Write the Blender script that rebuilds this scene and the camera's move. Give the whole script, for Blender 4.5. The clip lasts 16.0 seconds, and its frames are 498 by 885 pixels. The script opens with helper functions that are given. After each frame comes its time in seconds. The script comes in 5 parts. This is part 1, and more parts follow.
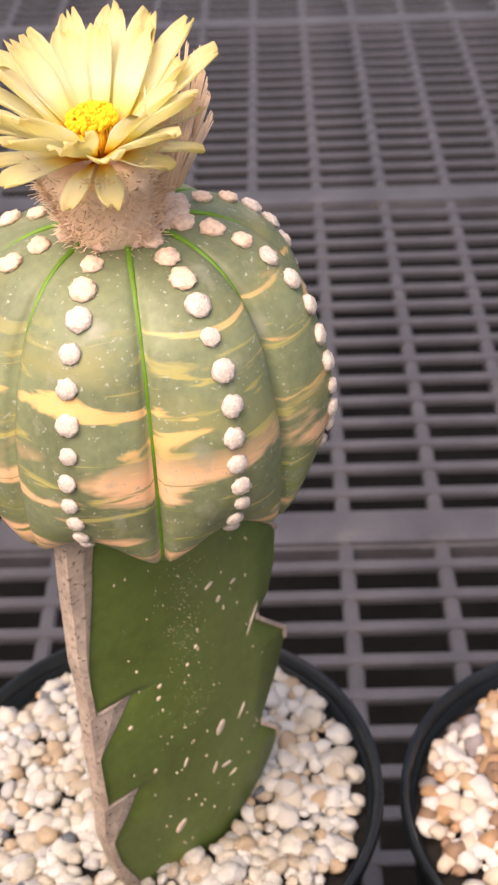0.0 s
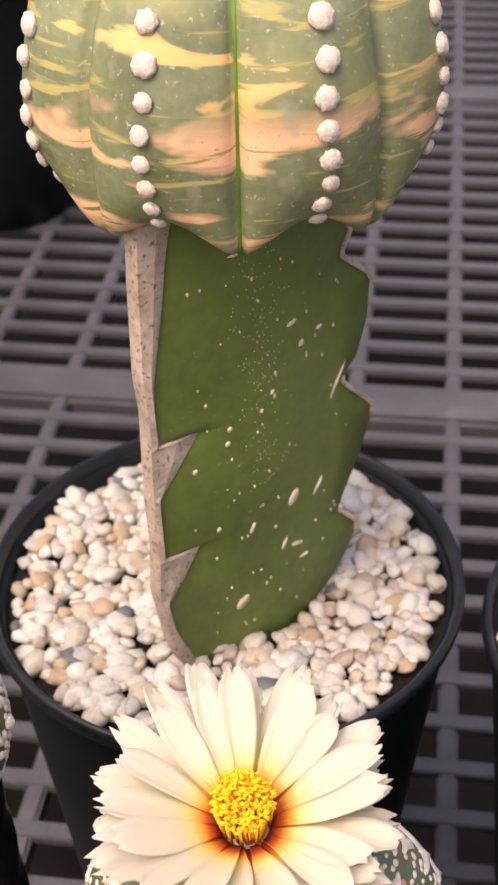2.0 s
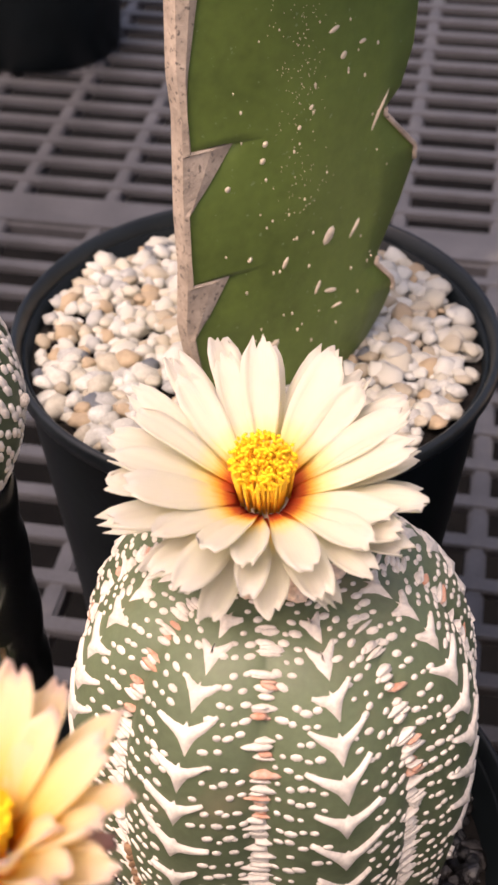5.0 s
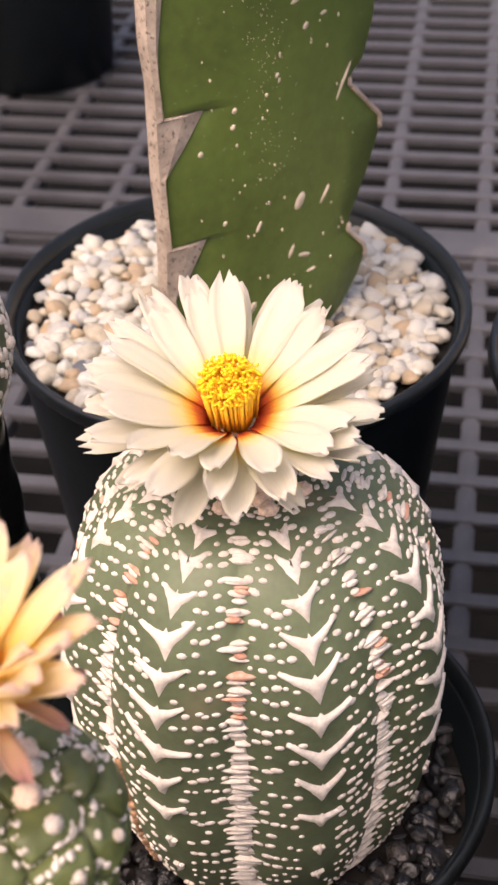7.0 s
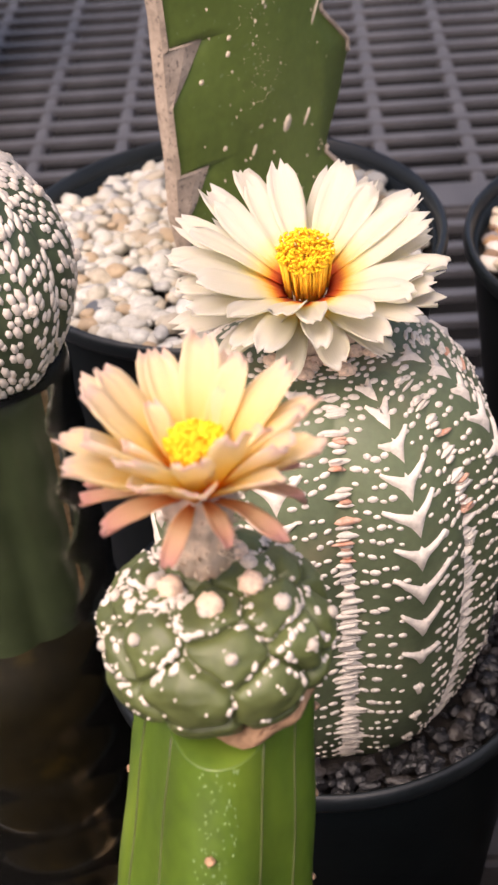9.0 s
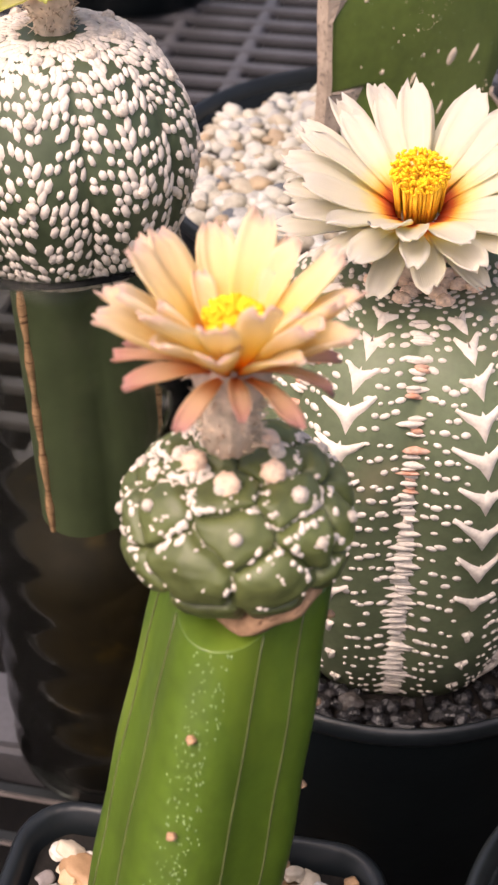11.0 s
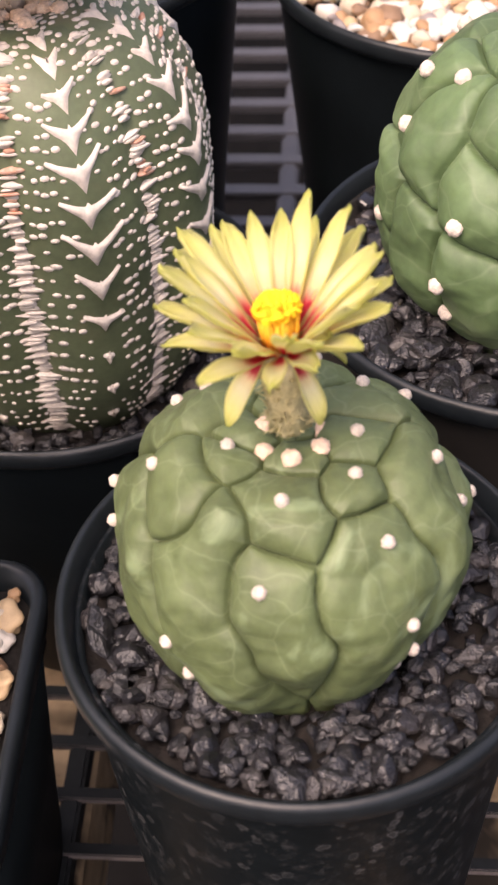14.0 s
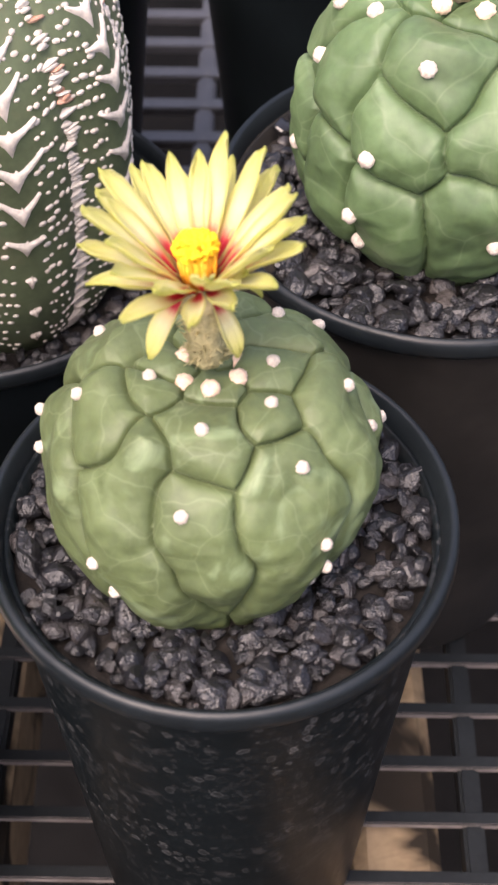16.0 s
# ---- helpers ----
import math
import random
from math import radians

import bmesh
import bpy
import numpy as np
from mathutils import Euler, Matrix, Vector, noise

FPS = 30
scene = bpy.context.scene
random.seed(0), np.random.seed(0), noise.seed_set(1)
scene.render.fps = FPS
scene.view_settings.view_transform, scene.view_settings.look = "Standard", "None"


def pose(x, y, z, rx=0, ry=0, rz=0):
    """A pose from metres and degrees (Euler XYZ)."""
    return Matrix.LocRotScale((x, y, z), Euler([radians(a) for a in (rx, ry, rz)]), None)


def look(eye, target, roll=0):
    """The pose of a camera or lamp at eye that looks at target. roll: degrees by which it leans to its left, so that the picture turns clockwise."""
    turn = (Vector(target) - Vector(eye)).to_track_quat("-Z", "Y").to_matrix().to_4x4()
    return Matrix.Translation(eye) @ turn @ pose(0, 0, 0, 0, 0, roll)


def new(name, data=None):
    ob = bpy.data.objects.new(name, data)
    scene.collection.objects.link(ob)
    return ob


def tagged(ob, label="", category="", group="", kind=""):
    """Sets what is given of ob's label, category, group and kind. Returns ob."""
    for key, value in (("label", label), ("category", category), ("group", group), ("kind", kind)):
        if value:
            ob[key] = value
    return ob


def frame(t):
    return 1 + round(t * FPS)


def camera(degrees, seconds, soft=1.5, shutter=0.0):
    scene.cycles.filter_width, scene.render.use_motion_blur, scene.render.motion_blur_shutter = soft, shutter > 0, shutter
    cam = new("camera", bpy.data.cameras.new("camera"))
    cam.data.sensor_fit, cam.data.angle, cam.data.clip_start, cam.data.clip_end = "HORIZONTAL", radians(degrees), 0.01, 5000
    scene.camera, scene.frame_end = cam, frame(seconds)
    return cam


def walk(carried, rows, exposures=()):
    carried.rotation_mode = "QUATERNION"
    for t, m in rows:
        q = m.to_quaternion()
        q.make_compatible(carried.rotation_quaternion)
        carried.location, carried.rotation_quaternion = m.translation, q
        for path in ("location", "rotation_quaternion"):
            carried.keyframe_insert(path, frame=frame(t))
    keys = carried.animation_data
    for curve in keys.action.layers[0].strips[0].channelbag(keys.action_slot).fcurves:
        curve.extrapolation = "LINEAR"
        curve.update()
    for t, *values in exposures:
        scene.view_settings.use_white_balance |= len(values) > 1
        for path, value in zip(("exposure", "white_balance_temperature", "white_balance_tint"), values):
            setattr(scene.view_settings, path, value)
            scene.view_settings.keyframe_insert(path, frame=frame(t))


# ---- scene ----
cam = camera(20.97, 16.0, soft=2.6)
cam.data.dof.use_dof, cam.data.dof.focus_distance, cam.data.dof.aperture_fstop = True, 0.29, 50.0
EXPO = 0.94
# fitted places, in metres
POT_A = (-0.028, 0.140, 0.163, 0.0732)
POT_B = (0.1195, 0.133, 0.155, 0.0690)
POT_C = (-0.0045, 0.005, 0.116, 0.0610)
POT_F = (0.0655, -0.1233, 0.150, 0.0476)
POT_G = (0.1190, -0.0225, 0.151, 0.0562)
SQUARE = (-0.038, -0.122, 0.106, 0.043)
BODY_A = (-0.0205, 0.131, 0.330)
RIB_LEFT, RIB_RIGHT, RIB_BACK = (-0.0400, 0.096), (0.0125, 0.148), (-0.031, 0.160)
FLOWER_A = (-0.0235, 0.123, 0.391)
BODY_C = (-0.003, 0.005, 0.109)
RIDGE_C = -64.0
FLOWER_C = (-0.0055, 0.003, 0.2215)
TILT_C = 14
STEM_D = ((-0.040, -0.140, 0.095), (-0.0255, -0.0990, 0.204))
RIB_D = -95.0
BODY_D = (-0.0255, -0.098, 0.2188)
FLOWER_D = (-0.0258, -0.098, 0.2508)
TILT_D = -2
BODY_E = (-0.0915, 0.021, 0.220)
BODY_F = (0.0640, -0.1175, 0.1590)
RF = (0.0318, 0.0290)
CELLS_F = [[(-95, 62), (-101, 69), (-94, 53)], [(-101, 36), (-95, 23), (-89, 3)], [(-56, 41), (-67, 26), (-60, 0), (-43, 19)], [(-49, 63)], [(3, 71)], [(-12, 46), (-19, 30), (-24, 14), (-22, -4)], [(43, 60)], [(40, 36)], [(-156, 70)], [(-165, 47), (-145, 47)], [(149, 54), (151, 31)], [(-124, 49), (-126, 34), (-128, 18), (-116, 2), (-106, -10)], [(-158, 14), (-179, 22), (-150, -8)], [(174, 76)]]
AREOLES_F = [(-95, 62), (-100, 33), (-51, 41), (-41, 65), (1, 71), (-1, 42), (-2, 20), (50, 54), (40, 38), (-167, 70), (-172, 44), (132, 41), (-130, 2), (-126, -14), (-178, 9), (173, 17), (-51, 11), (-47, -3), (-41, -20), (144, 37)]
FLOWER_F = (0.0625, -0.119, 0.2075)
TILT_F = -3
BODY_G = (0.1220, -0.0195, 0.168)
RG = (0.0385, 0.0395)
CELLS_G = [[(-116, 49), (-110, 41)], [(-128, 26), (-116, 23)], [(-127, -3), (-122, -19)], [(-91, 26), (-83, 35)], [(-94, 4), (-93, -18)], [(-157, 24), (-164, 40)], [(-155, 5), (-146, -12)]]
AREOLES_G = [(-117, 46), (-129, 16), (-132, -5), (-132, -20), (-83, 6), (-84, -8), (-175, 29), (175, 4), (-80, 24), (-166, 53), (-175, -5)]
BENCH_YAW = -1.2
NEAR_ROW, NEAR_PITCH = -0.010, 0.0177
SEAM = 0.022
NEAR_BAR, FAR_BAR = 0.1375, 0.0475

PATH = [
    (0, (0.00887, -0.14871, 0.51032), (0.00584, 0.17354, 0.27337), -2.50),
    (0.5, (0.01107, -0.16517, 0.49401), (-0.00195, 0.15576, 0.25561), -0.01),
    (1, (0.01777, -0.16647, 0.47502), (-0.00700, 0.15493, 0.23819), -0.16),
    (1.5, (0.01815, -0.16110, 0.45874), (-0.01446, 0.15756, 0.21919), -0.71),
    (2, (0.01718, -0.16159, 0.44415), (-0.02152, 0.15342, 0.20069), -1.33),
    (2.5, (0.02096, -0.16262, 0.43196), (-0.01809, 0.15047, 0.18609), -1.24),
    (3, (0.02236, -0.16283, 0.41841), (-0.01712, 0.14859, 0.17050), -1.37),
    (3.5, (0.02139, -0.16477, 0.40601), (-0.01830, 0.14493, 0.15599), -1.43),
    (4, (0.02041, -0.17158, 0.40127), (-0.02006, 0.13490, 0.14744), -1.26),
    (4.5, (0.02026, -0.17920, 0.39828), (-0.02138, 0.12353, 0.14017), -0.62),
    (5, (0.02134, -0.18454, 0.39479), (-0.02651, 0.11689, 0.13624), -0.29),
    (5.2, (0.02593, -0.18630, 0.39369), (-0.02544, 0.11381, 0.13428), -0.12),
    (7.3, (0.03417, -0.22043, 0.38611), (-0.01488, 0.08964, 0.13821), -3.00),
    (7.5, (0.02722, -0.22662, 0.38311), (-0.01065, 0.08545, 0.13577), -3.31),
    (8, (0.01049, -0.23876, 0.38030), (-0.01352, 0.07616, 0.13484), -4.88),
    (8.5, (-0.00100, -0.24815, 0.37809), (-0.02109, 0.06709, 0.13268), -5.64),
    (9, (-0.01199, -0.25428, 0.37902), (-0.02331, 0.06119, 0.13335), -4.90),
    (9.5, (-0.01548, -0.26567, 0.37279), (-0.02042, 0.04930, 0.12628), -4.22),
    (9.7, (-0.01502, -0.27142, 0.37719), (-0.02063, 0.04604, 0.13389), -3.95),
    (11.8, (0.03696, -0.24967, 0.36402), (-0.05006, 0.04352, 0.10620), -0.58),
    (12, (0.04447, -0.24886, 0.36421), (-0.04286, 0.04467, 0.10690), -0.76),
    (12.5, (0.05942, -0.24851, 0.36271), (-0.01904, 0.04832, 0.10633), -0.40),
    (13, (0.07281, -0.25080, 0.35306), (0.01892, 0.04709, 0.09161), 0.98),
    (13.3, (0.07297, -0.25757, 0.34837), (0.03010, 0.03986, 0.08437), 1.58),
    (13.5, (0.07143, -0.26537, 0.34904), (0.02587, 0.01676, 0.06917), -1.18),
    (13.8, (0.06719, -0.27798, 0.34831), (0.03155, 0.00438, 0.06723), -2.25),
    (14, (0.06981, -0.28435, 0.35015), (0.04705, -0.00248, 0.06725), -3.16),
    (14.5, (0.07489, -0.29711, 0.35168), (0.07553, -0.01553, 0.06757), -3.27),
    (15, (0.07043, -0.30238, 0.34931), (0.07230, -0.02320, 0.06285), -3.42),
    (15.5, (0.06959, -0.29931, 0.35383), (0.07323, -0.03023, 0.05788), -1.85),
    (16, (0.07024, -0.28881, 0.36152), (0.07121, -0.02746, 0.05871), -0.04),
]

walk(cam, [(t, look(eye, target, roll)) for t, eye, target, roll in PATH], exposures=[(t, EXPO + e, k, tint) for t, e, k, tint in ((0.0, 0.0, 7300, 24), (5.0, 0.0, 7400, 26), (9.0, 0.0, 7100, 23), (12.5, 0.0, 7300, 26), (13.3, 0.0, 7400, 28), (14.0, 0.20, 7200, 27), (14.5, 0.25, 7000, 27), (16.0, 0.42, 6750, 23))])

# ---- daylight: a bright, soft greenhouse sky ----
world = bpy.data.worlds.new("sky")
scene.world = world
world.use_nodes = True
wn = world.node_tree.nodes
bg = wn["Background"]
sky = wn.new("ShaderNodeTexSky")
sky.sky_type = "NISHITA"
sky.sun_disc = False
sky.sun_elevation, sky.sun_rotation = radians(58), radians(215)
sky.air_density, sky.dust_density = 1.0, 6.0
world.node_tree.links.new(sky.outputs[0], bg.inputs[0])
bg.inputs[1].default_value = 0.15
sun_data = bpy.data.lights.new("sun", "SUN")
sun_data.energy, sun_data.angle, sun_data.color = 1.25, radians(50), (1.0, 0.95, 0.88)
sun = new("sun", sun_data)
sun.matrix_world = look((-0.35, -0.5, 1.75), (0, 0, 0))


# ---- materials ----
def material(name, base, rough=0.6, vary=0.25, scale=60.0, bump=0.15, spec=0.4, fine=400.0, tint=None, stops=None, sss=0.0, bump_scale=None, dist=0.001):
    """A base colour broken up at two scales, with fine relief."""
    m = bpy.data.materials.new(name)
    m.use_nodes = True
    nt = m.node_tree
    n, l = nt.nodes, nt.links
    b = n["Principled BSDF"]
    co = n.new("ShaderNodeTexCoord")
    big = n.new("ShaderNodeTexNoise")
    big.inputs["Scale"].default_value, big.inputs["Detail"].default_value = scale, 5
    small = n.new("ShaderNodeTexNoise")
    small.inputs["Scale"].default_value, small.inputs["Detail"].default_value = fine, 3
    for k in (big, small):
        l.new(co.outputs["Object"], k.inputs["Vector"])
    add = n.new("ShaderNodeMath")
    add.operation = "MULTIPLY_ADD"
    l.new(small.outputs[0], add.inputs[0])
    add.inputs[1].default_value = 0.4
    l.new(big.outputs[0], add.inputs[2])
    ramp = n.new("ShaderNodeValToRGB")
    els = ramp.color_ramp.elements
    t2 = tint or tuple(c * (1 - vary) for c in base)
    els[0].position, els[1].position = 0.45, 0.95
    els[0].color, els[1].color = (*t2, 1), (*(min(1, c * (1 + vary)) for c in base), 1)
    l.new(add.outputs[0], ramp.inputs[0])
    out = ramp.outputs[0]
    if stops:
        info = n.new("ShaderNodeObjectInfo")
        pick = n.new("ShaderNodeValToRGB")
        pick.color_ramp.interpolation = "CONSTANT"
        pe = pick.color_ramp.elements
        while len(pe) < len(stops):
            pe.new(0.5)
        for e, (p, c) in zip(pe, stops):
            e.position, e.color = p, (*c, 1)
        geo = n.new("ShaderNodeNewGeometry")
        both = n.new("ShaderNodeMath")
        both.operation = "ADD"
        frac = n.new("ShaderNodeMath")
        frac.operation = "FRACT"
        l.new(info.outputs["Random"], both.inputs[0])
        l.new(geo.outputs["Random Per Island"], both.inputs[1])
        l.new(both.outputs[0], frac.inputs[0])
        l.new(frac.outputs[0], pick.inputs[0])
        mul = n.new("ShaderNodeMix")
        mul.data_type, mul.blend_type = "RGBA", "MULTIPLY"
        mul.inputs[0].default_value = 1.0
        l.new(pick.outputs[0], mul.inputs[6])
        l.new(out, mul.inputs[7])
        out = mul.outputs[2]
    l.new(out, b.inputs["Base Color"])
    b.inputs["Roughness"].default_value = rough
    b.inputs["Specular IOR Level"].default_value = spec
    if sss:
        b.inputs["Subsurface Weight"].default_value = sss
        b.inputs["Subsurface Radius"].default_value = (0.004, 0.003, 0.0015)
        b.inputs["Subsurface Scale"].default_value = 0.6
    if bump:
        bm_ = n.new("ShaderNodeBump")
        bm_.inputs["Strength"].default_value, bm_.inputs["Distance"].default_value = bump, dist
        l.new(add.outputs[0] if not bump_scale else small.outputs[0], bm_.inputs["Height"])
        l.new(bm_.outputs[0], b.inputs["Normal"])
    return m


def overlay(m, colour, threshold, scale, stretch=(1, 1, 1), soft=0.05, zlo=None, zhi=None, distort=0.0):
    """Marks of another colour laid over a material where a noise is high, optionally only between two heights of the object."""
    nt = m.node_tree
    n, l = nt.nodes, nt.links
    b = n["Principled BSDF"]
    old = b.inputs["Base Color"].links[0].from_socket
    co = n.new("ShaderNodeTexCoord")
    mp = n.new("ShaderNodeMapping")
    mp.inputs["Scale"].default_value = stretch
    tex = n.new("ShaderNodeTexNoise")
    tex.inputs["Scale"].default_value, tex.inputs["Detail"].default_value, tex.inputs["Distortion"].default_value = scale, 4, distort
    l.new(co.outputs["Object"], mp.inputs[0])
    l.new(mp.outputs[0], tex.inputs[0])
    r = n.new("ShaderNodeMapRange")
    r.inputs[1].default_value, r.inputs[2].default_value = threshold, threshold + soft
    l.new(tex.outputs[0], r.inputs[0])
    fac = r.outputs[0]
    if zlo is not None:
        sep = n.new("ShaderNodeSeparateXYZ")
        l.new(co.outputs["Object"], sep.inputs[0])
        mid = n.new("ShaderNodeMath")
        mid.operation = "SUBTRACT"
        l.new(sep.outputs[2], mid.inputs[0])
        mid.inputs[1].default_value = (zlo + zhi) / 2
        ab = n.new("ShaderNodeMath")
        ab.operation = "ABSOLUTE"
        l.new(mid.outputs[0], ab.inputs[0])
        w = n.new("ShaderNodeMapRange")
        w.inputs[1].default_value, w.inputs[2].default_value = (zhi - zlo) / 2, (zhi - zlo) / 2 * 0.6
        l.new(ab.outputs[0], w.inputs[0])
        mu = n.new("ShaderNodeMath")
        mu.operation = "MULTIPLY"
        l.new(fac, mu.inputs[0])
        l.new(w.outputs[0], mu.inputs[1])
        fac = mu.outputs[0]
    mix = n.new("ShaderNodeMix")
    mix.data_type = "RGBA"
    l.new(fac, mix.inputs[0])
    l.new(old, mix.inputs[6])
    mix.inputs[7].default_value = (*colour, 1)
    l.new(mix.outputs[2], b.inputs["Base Color"])
    return m


def petal_material(name, stops, edge=None):
    """Colour running along the petal from its foot to its tip, with fine veins."""
    m = bpy.data.materials.new(name)
    m.use_nodes = True
    n, l = m.node_tree.nodes, m.node_tree.links
    b = n["Principled BSDF"]
    uv = n.new("ShaderNodeUVMap")
    sep = n.new("ShaderNodeSeparateXYZ")
    l.new(uv.outputs[0], sep.inputs[0])
    tex = n.new("ShaderNodeTexNoise")
    mp = n.new("ShaderNodeMapping")
    mp.inputs["Scale"].default_value = (1.5, 26, 1)
    l.new(uv.outputs[0], mp.inputs[0])
    l.new(mp.outputs[0], tex.inputs[0])
    tex.inputs["Scale"].default_value = 1.0
    off = n.new("ShaderNodeMath")
    off.operation = "MULTIPLY_ADD"
    l.new(tex.outputs[0], off.inputs[0])
    off.inputs[1].default_value = 0.16
    sub = n.new("ShaderNodeMath")
    sub.operation = "SUBTRACT"
    l.new(sep.outputs[0], sub.inputs[0])
    sub.inputs[1].default_value = 0.08
    l.new(sub.outputs[0], off.inputs[2])
    ramp = n.new("ShaderNodeValToRGB")
    els = ramp.color_ramp.elements
    while len(els) < len(stops):
        els.new(0.5)
    for e, (p, c) in zip(els, stops):
        e.position, e.color = p, (*c, 1)
    l.new(off.outputs[0], ramp.inputs[0])
    out = ramp.outputs[0]
    if edge:
        d = n.new("ShaderNodeMath")
        d.operation = "SUBTRACT"
        l.new(sep.outputs[1], d.inputs[0])
        d.inputs[1].default_value = 0.5
        a = n.new("ShaderNodeMath")
        a.operation = "ABSOLUTE"
        l.new(d.outputs[0], a.inputs[0])
        r = n.new("ShaderNodeMapRange")
        r.inputs[1].default_value, r.inputs[2].default_value = 0.28, 0.5
        l.new(a.outputs[0], r.inputs[0])
        mix = n.new("ShaderNodeMix")
        mix.data_type = "RGBA"
        l.new(r.outputs[0], mix.inputs[0])
        l.new(out, mix.inputs[6])
        mix.inputs[7].default_value = (*edge, 1)
        out = mix.outputs[2]
    l.new(out, b.inputs["Base Color"])
    b.inputs["Roughness"].default_value = 0.5
    b.inputs["Subsurface Weight"].default_value = 0.35
    b.inputs["Subsurface Radius"].default_value = (0.003, 0.003, 0.002)
    b.inputs["Subsurface Scale"].default_value = 0.5
    bp = n.new("ShaderNodeBump")
    bp.inputs["Strength"].default_value, bp.inputs["Distance"].default_value = 0.25, 0.0006
    l.new(tex.outputs[0], bp.inputs["Height"])
    l.new(bp.outputs[0], b.inputs["Normal"])
    b.inputs["Specular IOR Level"].default_value = 0.25
    thin = n.new("ShaderNodeBsdfTranslucent")
    l.new(out, thin.inputs[0])
    both = n.new("ShaderNodeMixShader")
    both.inputs[0].default_value = 0.5
    l.new(b.outputs[0], both.inputs[1])
    l.new(thin.outputs[0], both.inputs[2])
    l.new(both.outputs[0], n["Material Output"].inputs[0])
    return m


def veins(m, colour, scale, width=0.035, amount=0.35):
    """A faint net of pale lines over a skin."""
    n, l = m.node_tree.nodes, m.node_tree.links
    b = n["Principled BSDF"]
    old = b.inputs["Base Color"].links[0].from_socket
    co = n.new("ShaderNodeTexCoord")
    warp = n.new("ShaderNodeTexNoise")
    warp.inputs["Scale"].default_value = scale * 0.8
    mixv = n.new("ShaderNodeMix")
    mixv.data_type, mixv.blend_type = "RGBA", "ADD"
    mixv.inputs[0].default_value = 0.012
    l.new(co.outputs["Object"], warp.inputs[0])
    l.new(co.outputs["Object"], mixv.inputs[6])
    l.new(warp.outputs[1], mixv.inputs[7])
    v = n.new("ShaderNodeTexVoronoi")
    v.feature = "DISTANCE_TO_EDGE"
    v.inputs["Scale"].default_value = scale
    l.new(mixv.outputs[2], v.inputs["Vector"])
    r = n.new("ShaderNodeMapRange")
    r.inputs[1].default_value, r.inputs[2].default_value = width, 0.0
    r.inputs[4].default_value = amount
    l.new(v.outputs[0], r.inputs[0])
    mix = n.new("ShaderNodeMix")
    mix.data_type = "RGBA"
    l.new(r.outputs[0], mix.inputs[0])
    l.new(old, mix.inputs[6])
    mix.inputs[7].default_value = (*colour, 1)
    l.new(mix.outputs[2], b.inputs["Base Color"])


def drop_marks(m, colour, scale, keep, patch, amount=0.8):
    """Dried drops: thin outlines of droplets with a fainter film inside, in patches."""
    n, l = m.node_tree.nodes, m.node_tree.links
    b = n["Principled BSDF"]
    old = b.inputs["Base Color"].links[0].from_socket
    co = n.new("ShaderNodeTexCoord")
    mp = n.new("ShaderNodeMapping")
    mp.inputs["Scale"].default_value = (1, 1, 0.75)
    wob = n.new("ShaderNodeTexNoise")
    wob.inputs["Scale"].default_value = scale * 1.6
    put = n.new("ShaderNodeMix")
    put.data_type, put.blend_type = "RGBA", "ADD"
    put.inputs[0].default_value = 0.0022
    l.new(co.outputs["Object"], mp.inputs[0])
    l.new(co.outputs["Object"], wob.inputs[0])
    l.new(mp.outputs[0], put.inputs[6])
    l.new(wob.outputs[1], put.inputs[7])
    v = n.new("ShaderNodeTexVoronoi")
    v.inputs["Scale"].default_value = scale
    l.new(put.outputs[2], v.inputs["Vector"])
    ring = n.new("ShaderNodeValToRGB")
    els = ring.color_ramp.elements
    while len(els) < 5:
        els.new(0.5)
    for e, (q, k) in zip(els, ((0.0, 0.22), (0.24, 0.30), (0.32, 1.0), (0.38, 0.25), (0.42, 0.0))):
        e.position, e.color = q, (k, k, k, 1)
    l.new(v.outputs["Distance"], ring.inputs[0])
    sep = n.new("ShaderNodeSeparateColor")
    l.new(v.outputs["Color"], sep.inputs[0])
    chosen = n.new("ShaderNodeMapRange")
    chosen.inputs[1].default_value, chosen.inputs[2].default_value = 1 - keep, 1.0
    chosen.inputs[3].default_value = 0.0
    l.new(sep.outputs[0], chosen.inputs[0])
    zone = n.new("ShaderNodeTexNoise")
    zone.inputs["Scale"].default_value, zone.inputs["Detail"].default_value = patch, 3
    l.new(co.outputs["Object"], zone.inputs[0])
    zr = n.new("ShaderNodeMapRange")
    zr.inputs[1].default_value, zr.inputs[2].default_value, zr.inputs[4].default_value = 0.42, 0.62, amount
    l.new(zone.outputs[0], zr.inputs[0])
    fac = ring.outputs[0]
    for other in (chosen.outputs[0], zr.outputs[0]):
        mul = n.new("ShaderNodeMath")
        mul.operation = "MULTIPLY"
        l.new(fac, mul.inputs[0])
        l.new(other, mul.inputs[1])
        fac = mul.outputs[0]
    mix = n.new("ShaderNodeMix")
    mix.data_type = "RGBA"
    l.new(fac, mix.inputs[0])
    l.new(old, mix.inputs[6])
    mix.inputs[7].default_value = (*colour, 1)
    l.new(mix.outputs[2], b.inputs["Base Color"])


